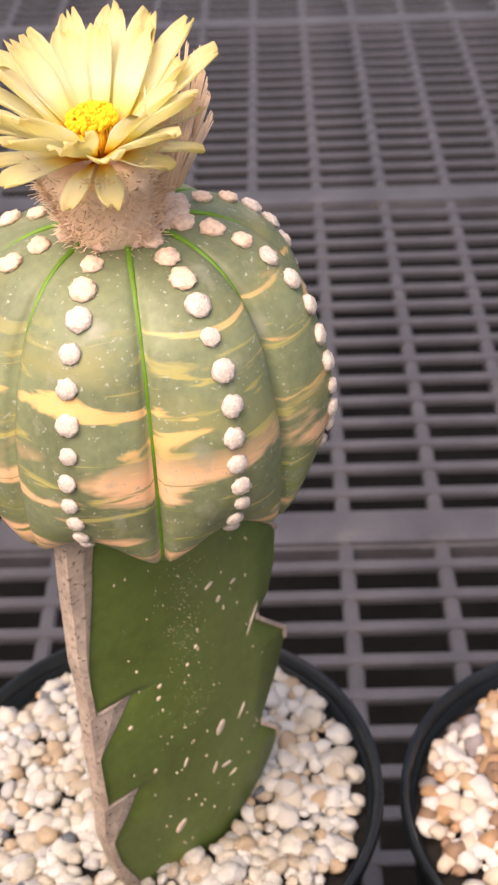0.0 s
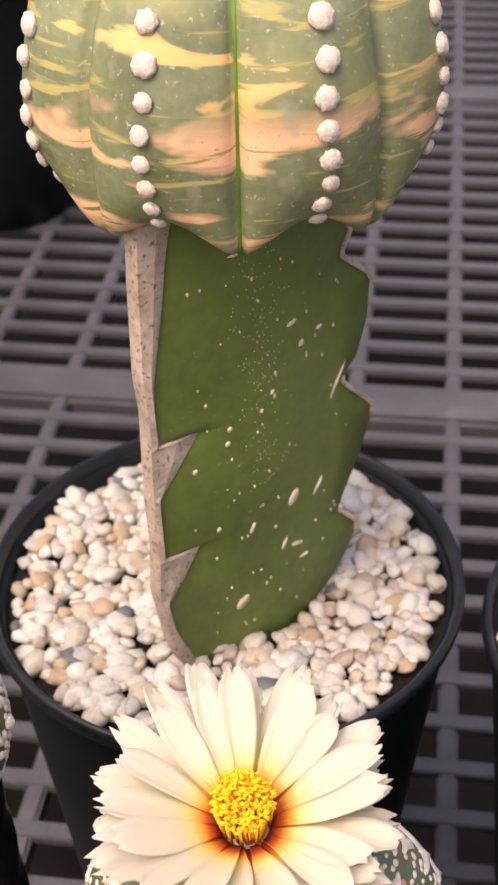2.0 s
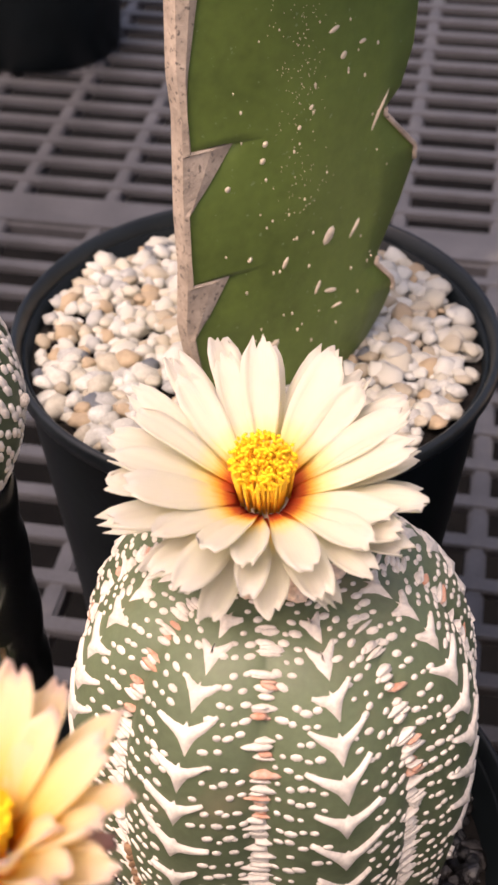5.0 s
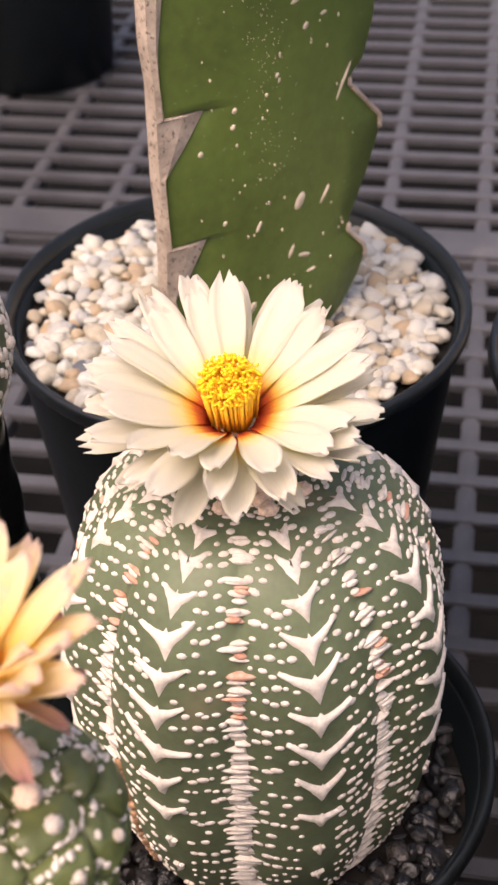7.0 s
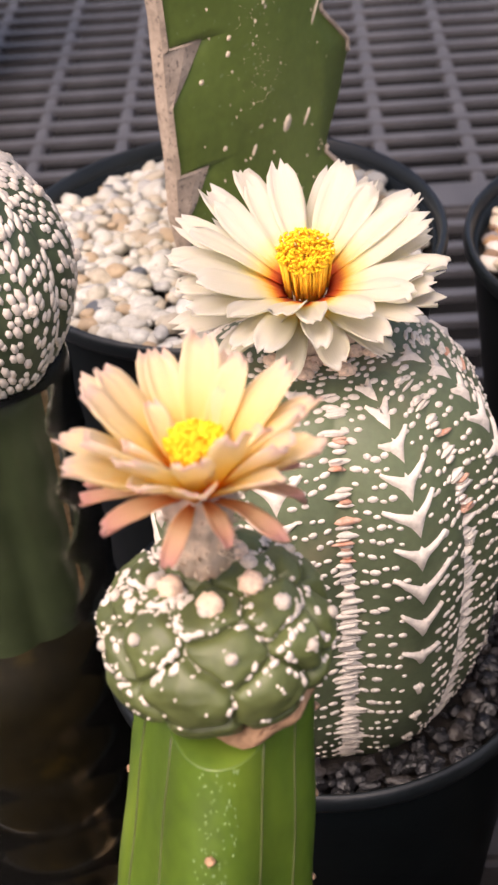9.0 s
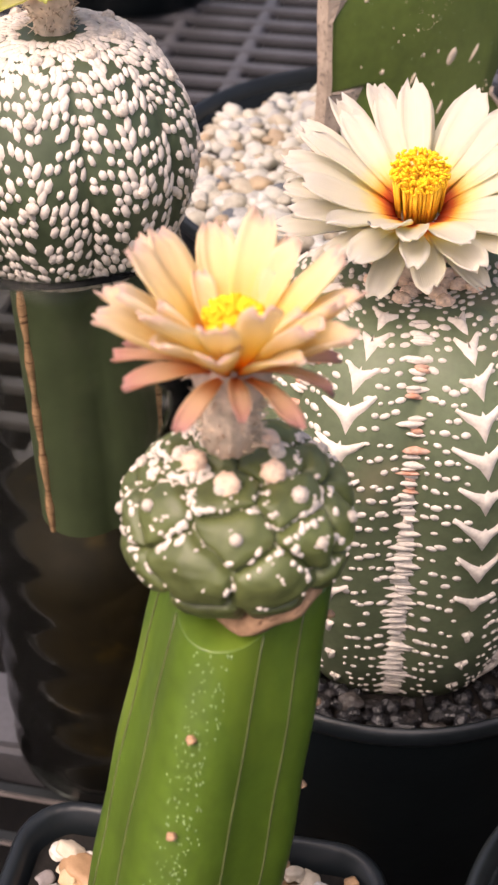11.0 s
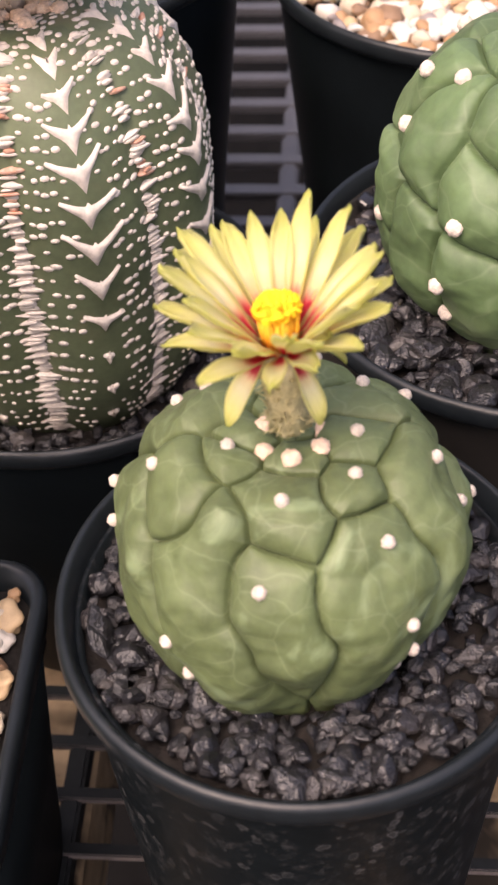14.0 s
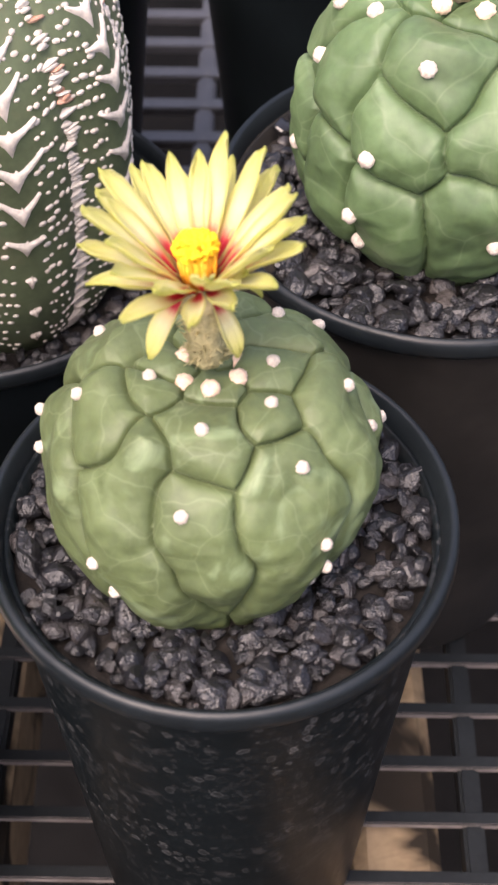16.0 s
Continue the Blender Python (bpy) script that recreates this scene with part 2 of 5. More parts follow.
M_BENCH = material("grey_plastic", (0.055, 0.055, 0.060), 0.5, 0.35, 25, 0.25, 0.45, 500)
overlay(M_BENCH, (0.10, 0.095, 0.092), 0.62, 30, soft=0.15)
# near slats and cross bars: blacker than the far ones
M_BENCH_NEAR = material("black_near_plastic", (0.011, 0.013, 0.014), 0.5, 0.35, 25, 0.25, 0.15, 500)
# light on the near slats' front faces, put in as a paler colour
M_LIT_FRONT = material("lit_slat_front", (0.15, 0.13, 0.12), 0.7, 0.5, 90, 0.3, 0.3, 500)
M_POT_DUSTY = material("black_plastic_dusty", (0.016, 0.0145, 0.013), 0.6, 0.5, 18, 0.12, 0.3, 200)
overlay(M_POT_DUSTY, (0.034, 0.029, 0.025), 0.52, 30, soft=0.25)
M_POT = material("black_plastic", (0.0045, 0.0068, 0.0080), 0.45, 0.3, 40, 0.12, 0.17, 300)
M_POT_DIRTY = material("black_plastic_limescale", (0.0045, 0.0068, 0.0080), 0.42, 0.3, 40, 0.12, 0.17, 300)
overlay(M_POT_DIRTY, (0.020, 0.021, 0.022), 0.60, 170, soft=0.10, zlo=-0.01, zhi=0.16)
drop_marks(M_POT_DIRTY, (0.16, 0.16, 0.16), 330, 0.75, 26, 0.55)
drop_marks(M_POT_DIRTY, (0.12, 0.12, 0.12), 620, 0.55, 40, 0.35)
overlay(M_POT_DIRTY, (0.028, 0.029, 0.030), 0.62, 260, (1, 1, 0.5), 0.12, -0.02, 0.17, 1.5)
M_RIM = material("black_plastic_worn_rim", (0.0085, 0.0115, 0.0135), 0.36, 0.3, 60, 0.15, 0.32, 300)
M_SOIL = material("dark_soil", (0.016, 0.013, 0.011), 0.95, 0.5, 200, 0.8)
CREAM = [(0.0, (0.60, 0.57, 0.51)), (0.26, (0.54, 0.47, 0.37)), (0.40, (0.66, 0.64, 0.59)), (0.64, (0.44, 0.37, 0.28)), (0.70, (0.46, 0.45, 0.43)), (0.80, (0.58, 0.53, 0.44)), (0.92, (0.48, 0.36, 0.24)), (0.978, (0.14, 0.15, 0.17))]
TAN = [(0.0, (0.54, 0.46, 0.35)), (0.20, (0.38, 0.23, 0.12)), (0.36, (0.60, 0.56, 0.49)), (0.58, (0.50, 0.36, 0.21)), (0.70, (0.24, 0.15, 0.09)), (0.79, (0.58, 0.55, 0.50)), (0.93, (0.26, 0.23, 0.22))]
DARK = [(0.0, (0.022, 0.022, 0.024)), (0.35, (0.014, 0.014, 0.016)), (0.6, (0.035, 0.032, 0.032)), (0.8, (0.020, 0.020, 0.022)), (0.955, (0.070, 0.062, 0.058))]
M_PEBBLE = material("white_river_pebble", (0.70, 0.71, 0.70), 0.6, 0.26, 1.3, 0.25, 0.3, 7, stops=CREAM, dist=0.0005)
M_TANPEB = material("brown_river_pebble", (0.95, 0.95, 0.95), 0.55, 0.2, 1.3, 0.25, 0.35, 7, stops=TAN, dist=0.0005)
M_LAVA = material("black_lava_grit", (0.72, 0.72, 0.72), 0.26, 0.4, 1.6, 0.9, 0.5, 6, stops=DARK, dist=0.0006)
M_CACT_A = material("variegated_green_skin", (0.175, 0.205, 0.105), 0.50, 0.35, 45, 0.12, 0.4, 500, sss=0.08)
overlay(M_CACT_A, (0.25, 0.25, 0.10), 0.55, 30, (1, 1, 2.6), 0.16)
overlay(M_CACT_A, (0.40, 0.36, 0.12), 0.58, 55, (0.8, 0.8, 6.0), 0.06, -0.034, 0.034, 0.8)
overlay(M_CACT_A, (0.80, 0.49, 0.27), 0.515, 20, (0.9, 0.9, 2.8), 0.05, -0.032, 0.006, 0.7)
overlay(M_CACT_A, (0.72, 0.46, 0.18), 0.60, 30, (0.9, 0.9, 4.0), 0.04, 0.0, 0.034, 1.0)
overlay(M_CACT_A, (0.17, 0.21, 0.07), 0.56, 60, (0.6, 0.6, 7.0), 0.04, -0.044, 0.002, 1.2)
overlay(M_CACT_A, (0.36, 0.38, 0.30), 0.64, 800, soft=0.06)
overlay(M_CACT_A, (0.30, 0.31, 0.22), 0.60, 120, soft=0.2)
M_CACT_C = material("speckled_green_skin", (0.098, 0.124, 0.066), 0.5, 0.3, 40, 0.15, 0.4, 600, sss=0.05)
overlay(M_CACT_C, (0.16, 0.15, 0.085), 0.60, 60, soft=0.2)
M_CACT_D = material("dark_olive_skin", (0.084, 0.102, 0.033), 0.45, 0.35, 60, 0.15, 0.45, 500, sss=0.05)
M_CACT_E = material("deep_green_skin", (0.05, 0.07, 0.035), 0.5, 0.3, 60, 0.15, 0.4, 500)
M_CACT_F = material("smooth_grey_green_skin", (0.092, 0.124, 0.050), 0.55, 0.35, 38, 0.22, 0.45, 450, sss=0.08)
overlay(M_CACT_F, (0.175, 0.235, 0.12), 0.57, 60, soft=0.14, distort=1.8)
M_CACT_G = material("smooth_deep_green_skin", (0.084, 0.138, 0.058), 0.52, 0.35, 35, 0.22, 0.45, 450, sss=0.08)
overlay(M_CACT_G, (0.14, 0.20, 0.10), 0.56, 50, (1, 1, 0.5), 0.14, distort=1.0)
veins(M_CACT_F, (0.19, 0.235, 0.125), 95, 0.03, 0.34)
veins(M_CACT_F, (0.17, 0.21, 0.11), 210, 0.03, 0.14)
veins(M_CACT_G, (0.15, 0.205, 0.11), 70, 0.03, 0.4)
M_STEM_A = material("dark_green_stem_skin", (0.102, 0.148, 0.030), 0.5, 0.3, 25, 0.1, 0.4, 300, sss=0.04)
overlay(M_STEM_A, (0.16, 0.22, 0.10), 0.68, 500, soft=0.05)
M_STEM_D = material("bright_green_stem_skin", (0.070, 0.125, 0.012), 0.40, 0.35, 30, 0.15, 0.5, 300, sss=0.1)
overlay(M_STEM_D, (0.125, 0.195, 0.018), 0.56, 45, (1, 1, 0.35), 0.15)
overlay(M_STEM_D, (0.05, 0.09, 0.02), 0.62, 60, (1, 1, 0.5), 0.12)
M_CORK = material("dry_corky_scar", (0.40, 0.32, 0.25), 0.85, 0.35, 120, 0.6, 0.2, 700)
overlay(M_CORK, (0.17, 0.14, 0.115), 0.57, 650, soft=0.10)
M_CALLUS = material("tan_graft_callus", (0.38, 0.23, 0.135), 0.8, 0.4, 200, 0.9, 0.2, 900)
overlay(M_CALLUS, (0.15, 0.08, 0.045), 0.56, 260, (0.5, 0.5, 3.0), 0.08, distort=1.2)
M_WOOL = material("cream_wool", (0.82, 0.60, 0.44), 0.95, 0.25, 2, 0.5, 0.1, 7, bump_scale=1, dist=0.0005)
M_WOOLWHITE = material("white_wool", (0.66, 0.58, 0.49), 0.95, 0.3, 3, 0.8, 0.1, 7, bump_scale=1, dist=0.0005)
M_WOOLTAN = material("tan_wool", (0.92, 0.68, 0.48), 0.95, 0.15, 250, 0.4, 0.1, 900, bump_scale=1, dist=0.0003)
M_TUBEWOOL = material("cream_tube_wool", (0.62, 0.50, 0.38), 0.95, 0.3, 300, 0.4, 0.1, 900, bump_scale=1, dist=0.0003)
M_FLECK = material("white_fleck", (0.60, 0.54, 0.47), 0.95, 0.2, 300, 0.4, 0.1, 1200, dist=0.0003)
M_FLECKRED = material("rusty_areole", (0.36, 0.15, 0.09), 0.9, 0.5, 600, 0.6, 0.15, 1500, tint=(0.52, 0.38, 0.30))
M_PET_A = petal_material("pale_yellow_petal", [(0.0, (0.80, 0.20, 0.02)), (0.10, (0.90, 0.55, 0.03)), (0.28, (0.94, 0.85, 0.30)), (0.50, (0.92, 0.90, 0.66)), (0.85, (0.88, 0.82, 0.46)), (1.0, (0.74, 0.62, 0.26))])
M_PET_C = petal_material("cream_petal", [(0.0, (0.55, 0.05, 0.03)), (0.12, (0.74, 0.17, 0.04)), (0.19, (0.90, 0.56, 0.09)), (0.28, (0.86, 0.77, 0.36)), (0.44, (0.78, 0.75, 0.59)), (1.0, (0.74, 0.70, 0.60))])
M_PET_D = petal_material("peach_petal", [(0.0, (0.84, 0.18, 0.01)), (0.16, (0.92, 0.40, 0.03)), (0.32, (0.92, 0.70, 0.19)), (0.6, (0.91, 0.75, 0.40)), (0.9, (0.90, 0.75, 0.51)), (1.0, (0.78, 0.56, 0.47))])
M_PET_D2 = petal_material("rosy_outer_petal", [(0.0, (0.66, 0.10, 0.03)), (0.2, (0.80, 0.34, 0.10)), (0.6, (0.82, 0.56, 0.34)), (1.0, (0.62, 0.32, 0.28))])
M_PET_F = petal_material("lemon_petal", [(0.0, (0.55, 0.01, 0.03)), (0.27, (0.68, 0.05, 0.08)), (0.40, (0.86, 0.74, 0.44)), (0.55, (0.84, 0.82, 0.54)), (0.85, (0.74, 0.73, 0.29)), (1.0, (0.50, 0.52, 0.13))], edge=(0.70, 0.68, 0.26))
M_ANTHER = material("yellow_anther", (0.88, 0.50, 0.02), 0.7, 0.2, 300, 0.4, 0.2, 1200, sss=0.1)
M_FILAMENT = material("orange_filament", (0.88, 0.48, 0.04), 0.6, 0.2, 300, 0.3, 0.2, 1200)
M_TUBE = material("scaly_olive_tube", (0.52, 0.46, 0.25), 0.9, 0.35, 500, 0.9, 0.15, 1500)
# near-black: the shade under the bench is put into the ground colour
M_GROUND = material("shaded_ground", (0.0068, 0.0062, 0.0056), 0.95, 0.5, 6, 0.3, 0.1, 40)
M_BEAM = material("weathered_timber", (0.30, 0.22, 0.135), 0.8, 0.5, 14, 0.3, 0.2, 200)
overlay(M_BEAM, (0.025, 0.02, 0.015), 0.50, 22, soft=0.1, distort=1.0)
M_FURROW = material("fresh_green_furrow", (0.11, 0.24, 0.015), 0.5, 0.3, 80, 0.1, 0.4, 500)
M_LINE = material("pale_scratch", (0.62, 0.52, 0.38), 0.8, 0.2, 300, 0.3)
M_WAX = material("pale_wax", (0.20, 0.29, 0.12), 0.8, 0.3, 300, 0.3)
M_GLASS = bpy.data.materials.new("clear_plastic")
M_GLASS.use_nodes = True
_n, _l = M_GLASS.node_tree.nodes, M_GLASS.node_tree.links
_clear, _gloss, _rim, _mix = _n.new("ShaderNodeBsdfTransparent"), _n.new("ShaderNodeBsdfGlossy"), _n.new("ShaderNodeLayerWeight"), _n.new("ShaderNodeMixShader")
_clear.inputs[0].default_value, _gloss.inputs["Roughness"].default_value, _rim.inputs[0].default_value = (0.90, 0.90, 0.86, 1), 0.10, 0.16
_l.new(_rim.outputs["Fresnel"], _mix.inputs[0])
_l.new(_clear.outputs[0], _mix.inputs[1])
_l.new(_gloss.outputs[0], _mix.inputs[2])
_l.new(_mix.outputs[0], _n["Material Output"].inputs[0])
M_WATER = material("brown_rooting_medium", (0.009, 0.0065, 0.002), 0.6, 0.6, 60, 0.3, 0.2, 300)
overlay(M_WATER, (0.05, 0.034, 0.007), 0.62, 45, soft=0.1)
M_RED = material("red_bead", (0.6, 0.03, 0.06), 0.4, 0.2, 300, 0.2)


# ---- building helpers ----
def mesh_of(name, bm, mat, smooth=True):
    me = bpy.data.meshes.new(name)
    bm.normal_update()
    bm.to_mesh(me)
    bm.free()
    me.materials.append(mat)
    if smooth:
        for p in me.polygons:
            p.use_smooth = True
    return me


def part(name, bm, mat, parent, label="", smooth=True, kind=""):
    """Links a bmesh as one mesh object under a thing or under a part."""
    ob = new(name, mesh_of(name, bm, mat, smooth))
    ob.parent = parent
    if parent is not None:
        ob.matrix_parent_inverse = Matrix.Identity(4)
    return tagged(ob, label, kind=kind)


def thing(name, x, y, z, label, category, group="", kind=""):
    ob = new(name)
    ob.location = (x, y, z)
    ob.empty_display_size = 0.02
    return tagged(ob, label, category, group, kind)


def place(name, me, parent, m, label=""):
    """One more object on a shared mesh, as a part at the pose m of its thing."""
    ob = new(name, me)
    ob.parent = parent
    ob.matrix_basis = m
    return tagged(ob, label)


def lathe(profile, segs=64, wobble=0.0, seed=0.0):
    """A turned shape from (radius, height) pairs; a radius of 0 closes it."""
    bm = bmesh.new()
    rings = []
    for r, z in profile:
        if r <= 1e-6:
            rings.append([bm.verts.new((0, 0, z))])
            continue
        ring = []
        for i in range(segs):
            a = 2 * math.pi * i / segs
            k = 1 + wobble * noise.noise((math.cos(a) * 2 + seed, math.sin(a) * 2, z * 200))
            ring.append(bm.verts.new((r * k * math.cos(a), r * k * math.sin(a), z)))
        rings.append(ring)
    for a, b in zip(rings, rings[1:]):
        for i in range(segs):
            j = (i + 1) % segs
            if len(a) == 1 and len(b) > 1:
                bm.faces.new((a[0], b[i], b[j]))
            elif len(b) == 1 and len(a) > 1:
                bm.faces.new((a[i], a[j], b[0]))
            elif len(a) > 1:
                bm.faces.new((a[i], a[j], b[j], b[i]))
    bmesh.ops.recalc_face_normals(bm, faces=bm.faces)
    return bm


def lerp_table(table, t):
    for (t0, *a), (t1, *b) in zip(table, table[1:]):
        if t <= t1:
            k = (t - t0) / (t1 - t0) if t1 > t0 else 0
            k = min(1, max(0, k))
            return [u + (v - u) * k for u, v in zip(a, b)]
    return list(table[-1][1:])


def smooth_table(rows, n):
    """A smooth run through (radius, height) rows, by Catmull-Rom."""
    out = []
    rows = [Vector(r) for r in rows]
    for i in range(n + 1):
        s = i / n * (len(rows) - 1)
        k = min(int(s), len(rows) - 2)
        f = s - k
        p0, p1, p2, p3 = rows[max(k - 1, 0)], rows[k], rows[k + 1], rows[min(k + 2, len(rows) - 1)]
        out.append(0.5 * (2 * p1 + (p2 - p0) * f + (2 * p0 - 5 * p1 + 4 * p2 - p3) * f * f + (3 * p1 - p0 - 3 * p2 + p3) * f ** 3))
    return out


def dome(bm, p, nrm, along, a, b, h, segs=7, sink=0.0003):
    """A low blister on a surface: a half-length a along, b across, h high."""
    nrm = nrm.normalized()
    u = (along - nrm * along.dot(nrm)).normalized()
    v = nrm.cross(u)
    rings = []
    for k, up in ((1.0, -sink), (0.8, h * 0.6)):
        rings.append([bm.verts.new(p + u * (a * k * math.cos(2 * math.pi * i / segs)) + v * (b * k * math.sin(2 * math.pi * i / segs)) + nrm * up) for i in range(segs)])
    top = bm.verts.new(p + nrm * h)
    for i in range(segs):
        j = (i + 1) % segs
        bm.faces.new((rings[0][i], rings[0][j], rings[1][j], rings[1][i]))
        bm.faces.new((rings[1][i], rings[1][j], top))


def ball(r, seed, rough=0.25, flat=1.0, sub=2, freq=1.2):
    """A lumpy ball."""
    bm = bmesh.new()
    bmesh.ops.create_icosphere(bm, subdivisions=sub, radius=1.0)
    for v in bm.verts:
        k = 1 + rough * noise.noise(v.co * freq + Vector((seed * 7.3, seed * 3.1, seed)))
        v.co = v.co * (k * r)
        v.co.z *= flat
    return bm


class Ribbed:
    """A ribbed cactus body round the z axis."""

    def __init__(self, rows, ribs, ridge, depth, groove=0.0, sharp=1.0, lumps=0.0, droop=0.0):
        self.droop = droop
        self.rows, self.ribs, self.ridge, self.depth, self.groove, self.sharp, self.lumps = smooth_table(rows, 60), ribs, ridge, depth, groove, sharp, lumps

    def at(self, a, t):
        s = min(max(t, 0), 1) * (len(self.rows) - 1)
        k = min(int(s), len(self.rows) - 2)
        r, z = self.rows[k].lerp(self.rows[k + 1], s - k)
        ph = (a - self.ridge) * self.ribs / 2
        side = abs(math.cos(ph))
        cut = self.depth * (1 - side ** self.sharp) + self.groove * math.exp(-(side / 0.10) ** 2)
        ends = min(1, max(0, (1 - t) * 5)) * min(1, 0.4 + t * 4)
        r = r * (1 - cut * ends) + self.lumps * noise.noise((math.cos(a) * 3, math.sin(a) * 3, z * 70))
        r = max(r, 0.0004)
        hang = self.droop * math.exp(-((t - 0.24) / 0.13) ** 2)
        z -= hang * (1 - side ** 1.4) * (1 + 0.5 * noise.noise((round((a - self.ridge) * self.ribs / 6.2832 - 0.5) * 3.7, 1, 2)))
        r += 0.25 * hang * (1 - side)
        return Vector((r * math.cos(a), r * math.sin(a), z))

    def basis(self, a, t):
        p = self.at(a, t)
        da, dt = self.at(a + 0.02, t) - self.at(a - 0.02, t), self.at(a, min(t + 0.01, 1)) - self.at(a, max(t - 0.01, 0))
        return p, da.cross(dt).normalized(), da.normalized(), dt.normalized()

    def mesh(self, na=160, nt=70):
        bm = bmesh.new()
        rings = [[bm.verts.new(self.at(2 * math.pi * i / na, j / nt)) for i in range(na)] for j in range(nt + 1)]
        for a, b in zip(rings, rings[1:]):
            for i in range(na):
                bm.faces.new((a[i], a[(i + 1) % na], b[(i + 1) % na], b[i]))
        bm.faces.new(rings[-1])
        bm.faces.new(list(reversed(rings[0])))
        bmesh.ops.recalc_face_normals(bm, faces=bm.faces)
        return bm


def tuberculate(rx, rz, centres, depth, swell, na=150, nt=90, zcut=-0.75, wave=0.0, taper=0.0, lean=(0.0, 0.0), fine=0.034, broad=0.35, warp=0.05):
    """A body whose skin is parted by creases into cushions, one round each centre (unit vectors)."""
    bm = bmesh.new()

    cells = [c if isinstance(c, list) else [c] for c in centres]

    def reach(d):
        d = (d + warp * Vector((noise.noise(d * 4), noise.noise(d * 4 + Vector((7, 1, 3))), noise.noise(d * 4 + Vector((2, 9, 5)))))).normalized()
        near = sorted((d - cell[0]).length if len(cell) == 1 else -math.log(sum(math.exp(-13 * (d - c).length) for c in cell)) / 13 for cell in cells)[:2]
        gap = near[1] - near[0]
        crease = math.exp(-(gap / fine) ** 2) + broad * math.exp(-gap / 0.07)
        cushion = 1 - math.exp(-gap / 0.11)
        peak = 0.2 * swell * math.exp(-(max(near[0], 0.0) / 0.13) ** 2)
        return 1 - depth * crease + swell * cushion + peak + wave * noise.noise(d * 3.0) + 0.3 * wave * noise.noise(d * 9.0) + 0.04 * wave * noise.noise(d * 24.0)

    def shaped(d, kx, kz):
        low = max(0.0, 0.25 - d.z)
        return Vector((d.x * kx * (1 - taper * low) + lean[0] * low, d.y * kx * (1 - taper * low) + lean[1] * low, d.z * kz * (1 + taper * low)))

    rings = []
    for j in range(nt + 1):
        el = math.asin(zcut) + (math.pi / 2 - 0.02 - math.asin(zcut)) * j / nt
        ring = []
        for i in range(na):
            a = 2 * math.pi * i / na
            d = Vector((math.cos(el) * math.cos(a), math.cos(el) * math.sin(a), math.sin(el)))
            k = reach(d)
            dent = 1 - 0.16 * max(0, d.z - 0.8) / 0.2
            ring.append(bm.verts.new(shaped(d, k * rx, k * rz * dent)))
        rings.append(ring)
    for a, b in zip(rings, rings[1:]):
        for i in range(na):
            bm.faces.new((a[i], a[(i + 1) % na], b[(i + 1) % na], b[i]))
    bm.faces.new(rings[-1])
    bm.faces.new(list(reversed(rings[0])))
    bmesh.ops.recalc_face_normals(bm, faces=bm.faces)

    def surface(d):
        d = d.normalized()
        k = reach(d)
        dent = 1 - 0.16 * max(0, d.z - 0.8) / 0.2
        return shaped(d, k * rx, k * rz * dent)

    return bm, surface


def petal_mesh(name, mat, length, width, curl, cupped, seed, toothed=False, thick=0.00035, blunt=0.5):
    """A petal lying along +x from its foot at the origin, with thickness, a keel and an uneven tip."""
    rnd = random.Random(seed)
    bm = bmesh.new()
    uvl = bm.loops.layers.uv.new("UVMap")
    nu, nv = 10, 6
    teeth = [rnd.uniform(-0.07, 0.05) for _ in range(nv + 1)]
    info = {}

    def point(i, j, side):
        u, w = i / nu, j / nv * 2 - 1
        wide = width * (0.20 + 0.80 * math.sin(min(1, u / 0.68) * math.pi / 2) ** 1.3)
        if u > 0.68:
            wide *= math.sqrt(max(0.0, 1 - ((u - 0.68) / 0.36) ** (2 + blunt)))
        x = length * u
        if toothed and u > 0.75:
            x += length * teeth[j] * (u - 0.75) * 4
        if not toothed and u > 0.8:
            x += length * 0.07 * (1 - abs(w)) * (u - 0.8) * 5
        z = curl * length * u * u + cupped * wide * (w * w - 0.3) + 0.0012 * u * noise.noise((u * 3 + seed, w * 1.5, seed * 2.7))
        z += 0.04 * width * math.cos(w * math.pi * 2.0) * u
        y = wide * w * 0.5 + 0.06 * width * math.sin(u * 3 + seed)
        return Vector((x, y, z + (thick / 2 if side else -thick / 2)))

    grids = []
    for side in (1, 0):
        g = []
        for i in range(nu + 1):
            row = []
            for j in range(nv + 1):
                v = bm.verts.new(point(i, j, side))
                info[v] = (i / nu, j / nv)
                row.append(v)
            g.append(row)
        grids.append(g)
    top, low = grids
    for i in range(nu):
        for j in range(nv):
            bm.faces.new((top[i][j], top[i + 1][j], top[i + 1][j + 1], top[i][j + 1]))
            bm.faces.new((low[i][j + 1], low[i + 1][j + 1], low[i + 1][j], low[i][j]))
        for j in (0, nv):
            q = (top[i][j], low[i][j], low[i + 1][j], top[i + 1][j])
            bm.faces.new(q if j == 0 else q[::-1])
    for j in range(nv):
        bm.faces.new((top[nu][j], low[nu][j], low[nu][j + 1], top[nu][j + 1]))
        bm.faces.new((top[0][j + 1], low[0][j + 1], low[0][j], top[0][j]))
    for f in bm.faces:
        for lp in f.loops:
            lp[uvl].uv = info[lp.vert]
    return mesh_of(name, bm, mat)


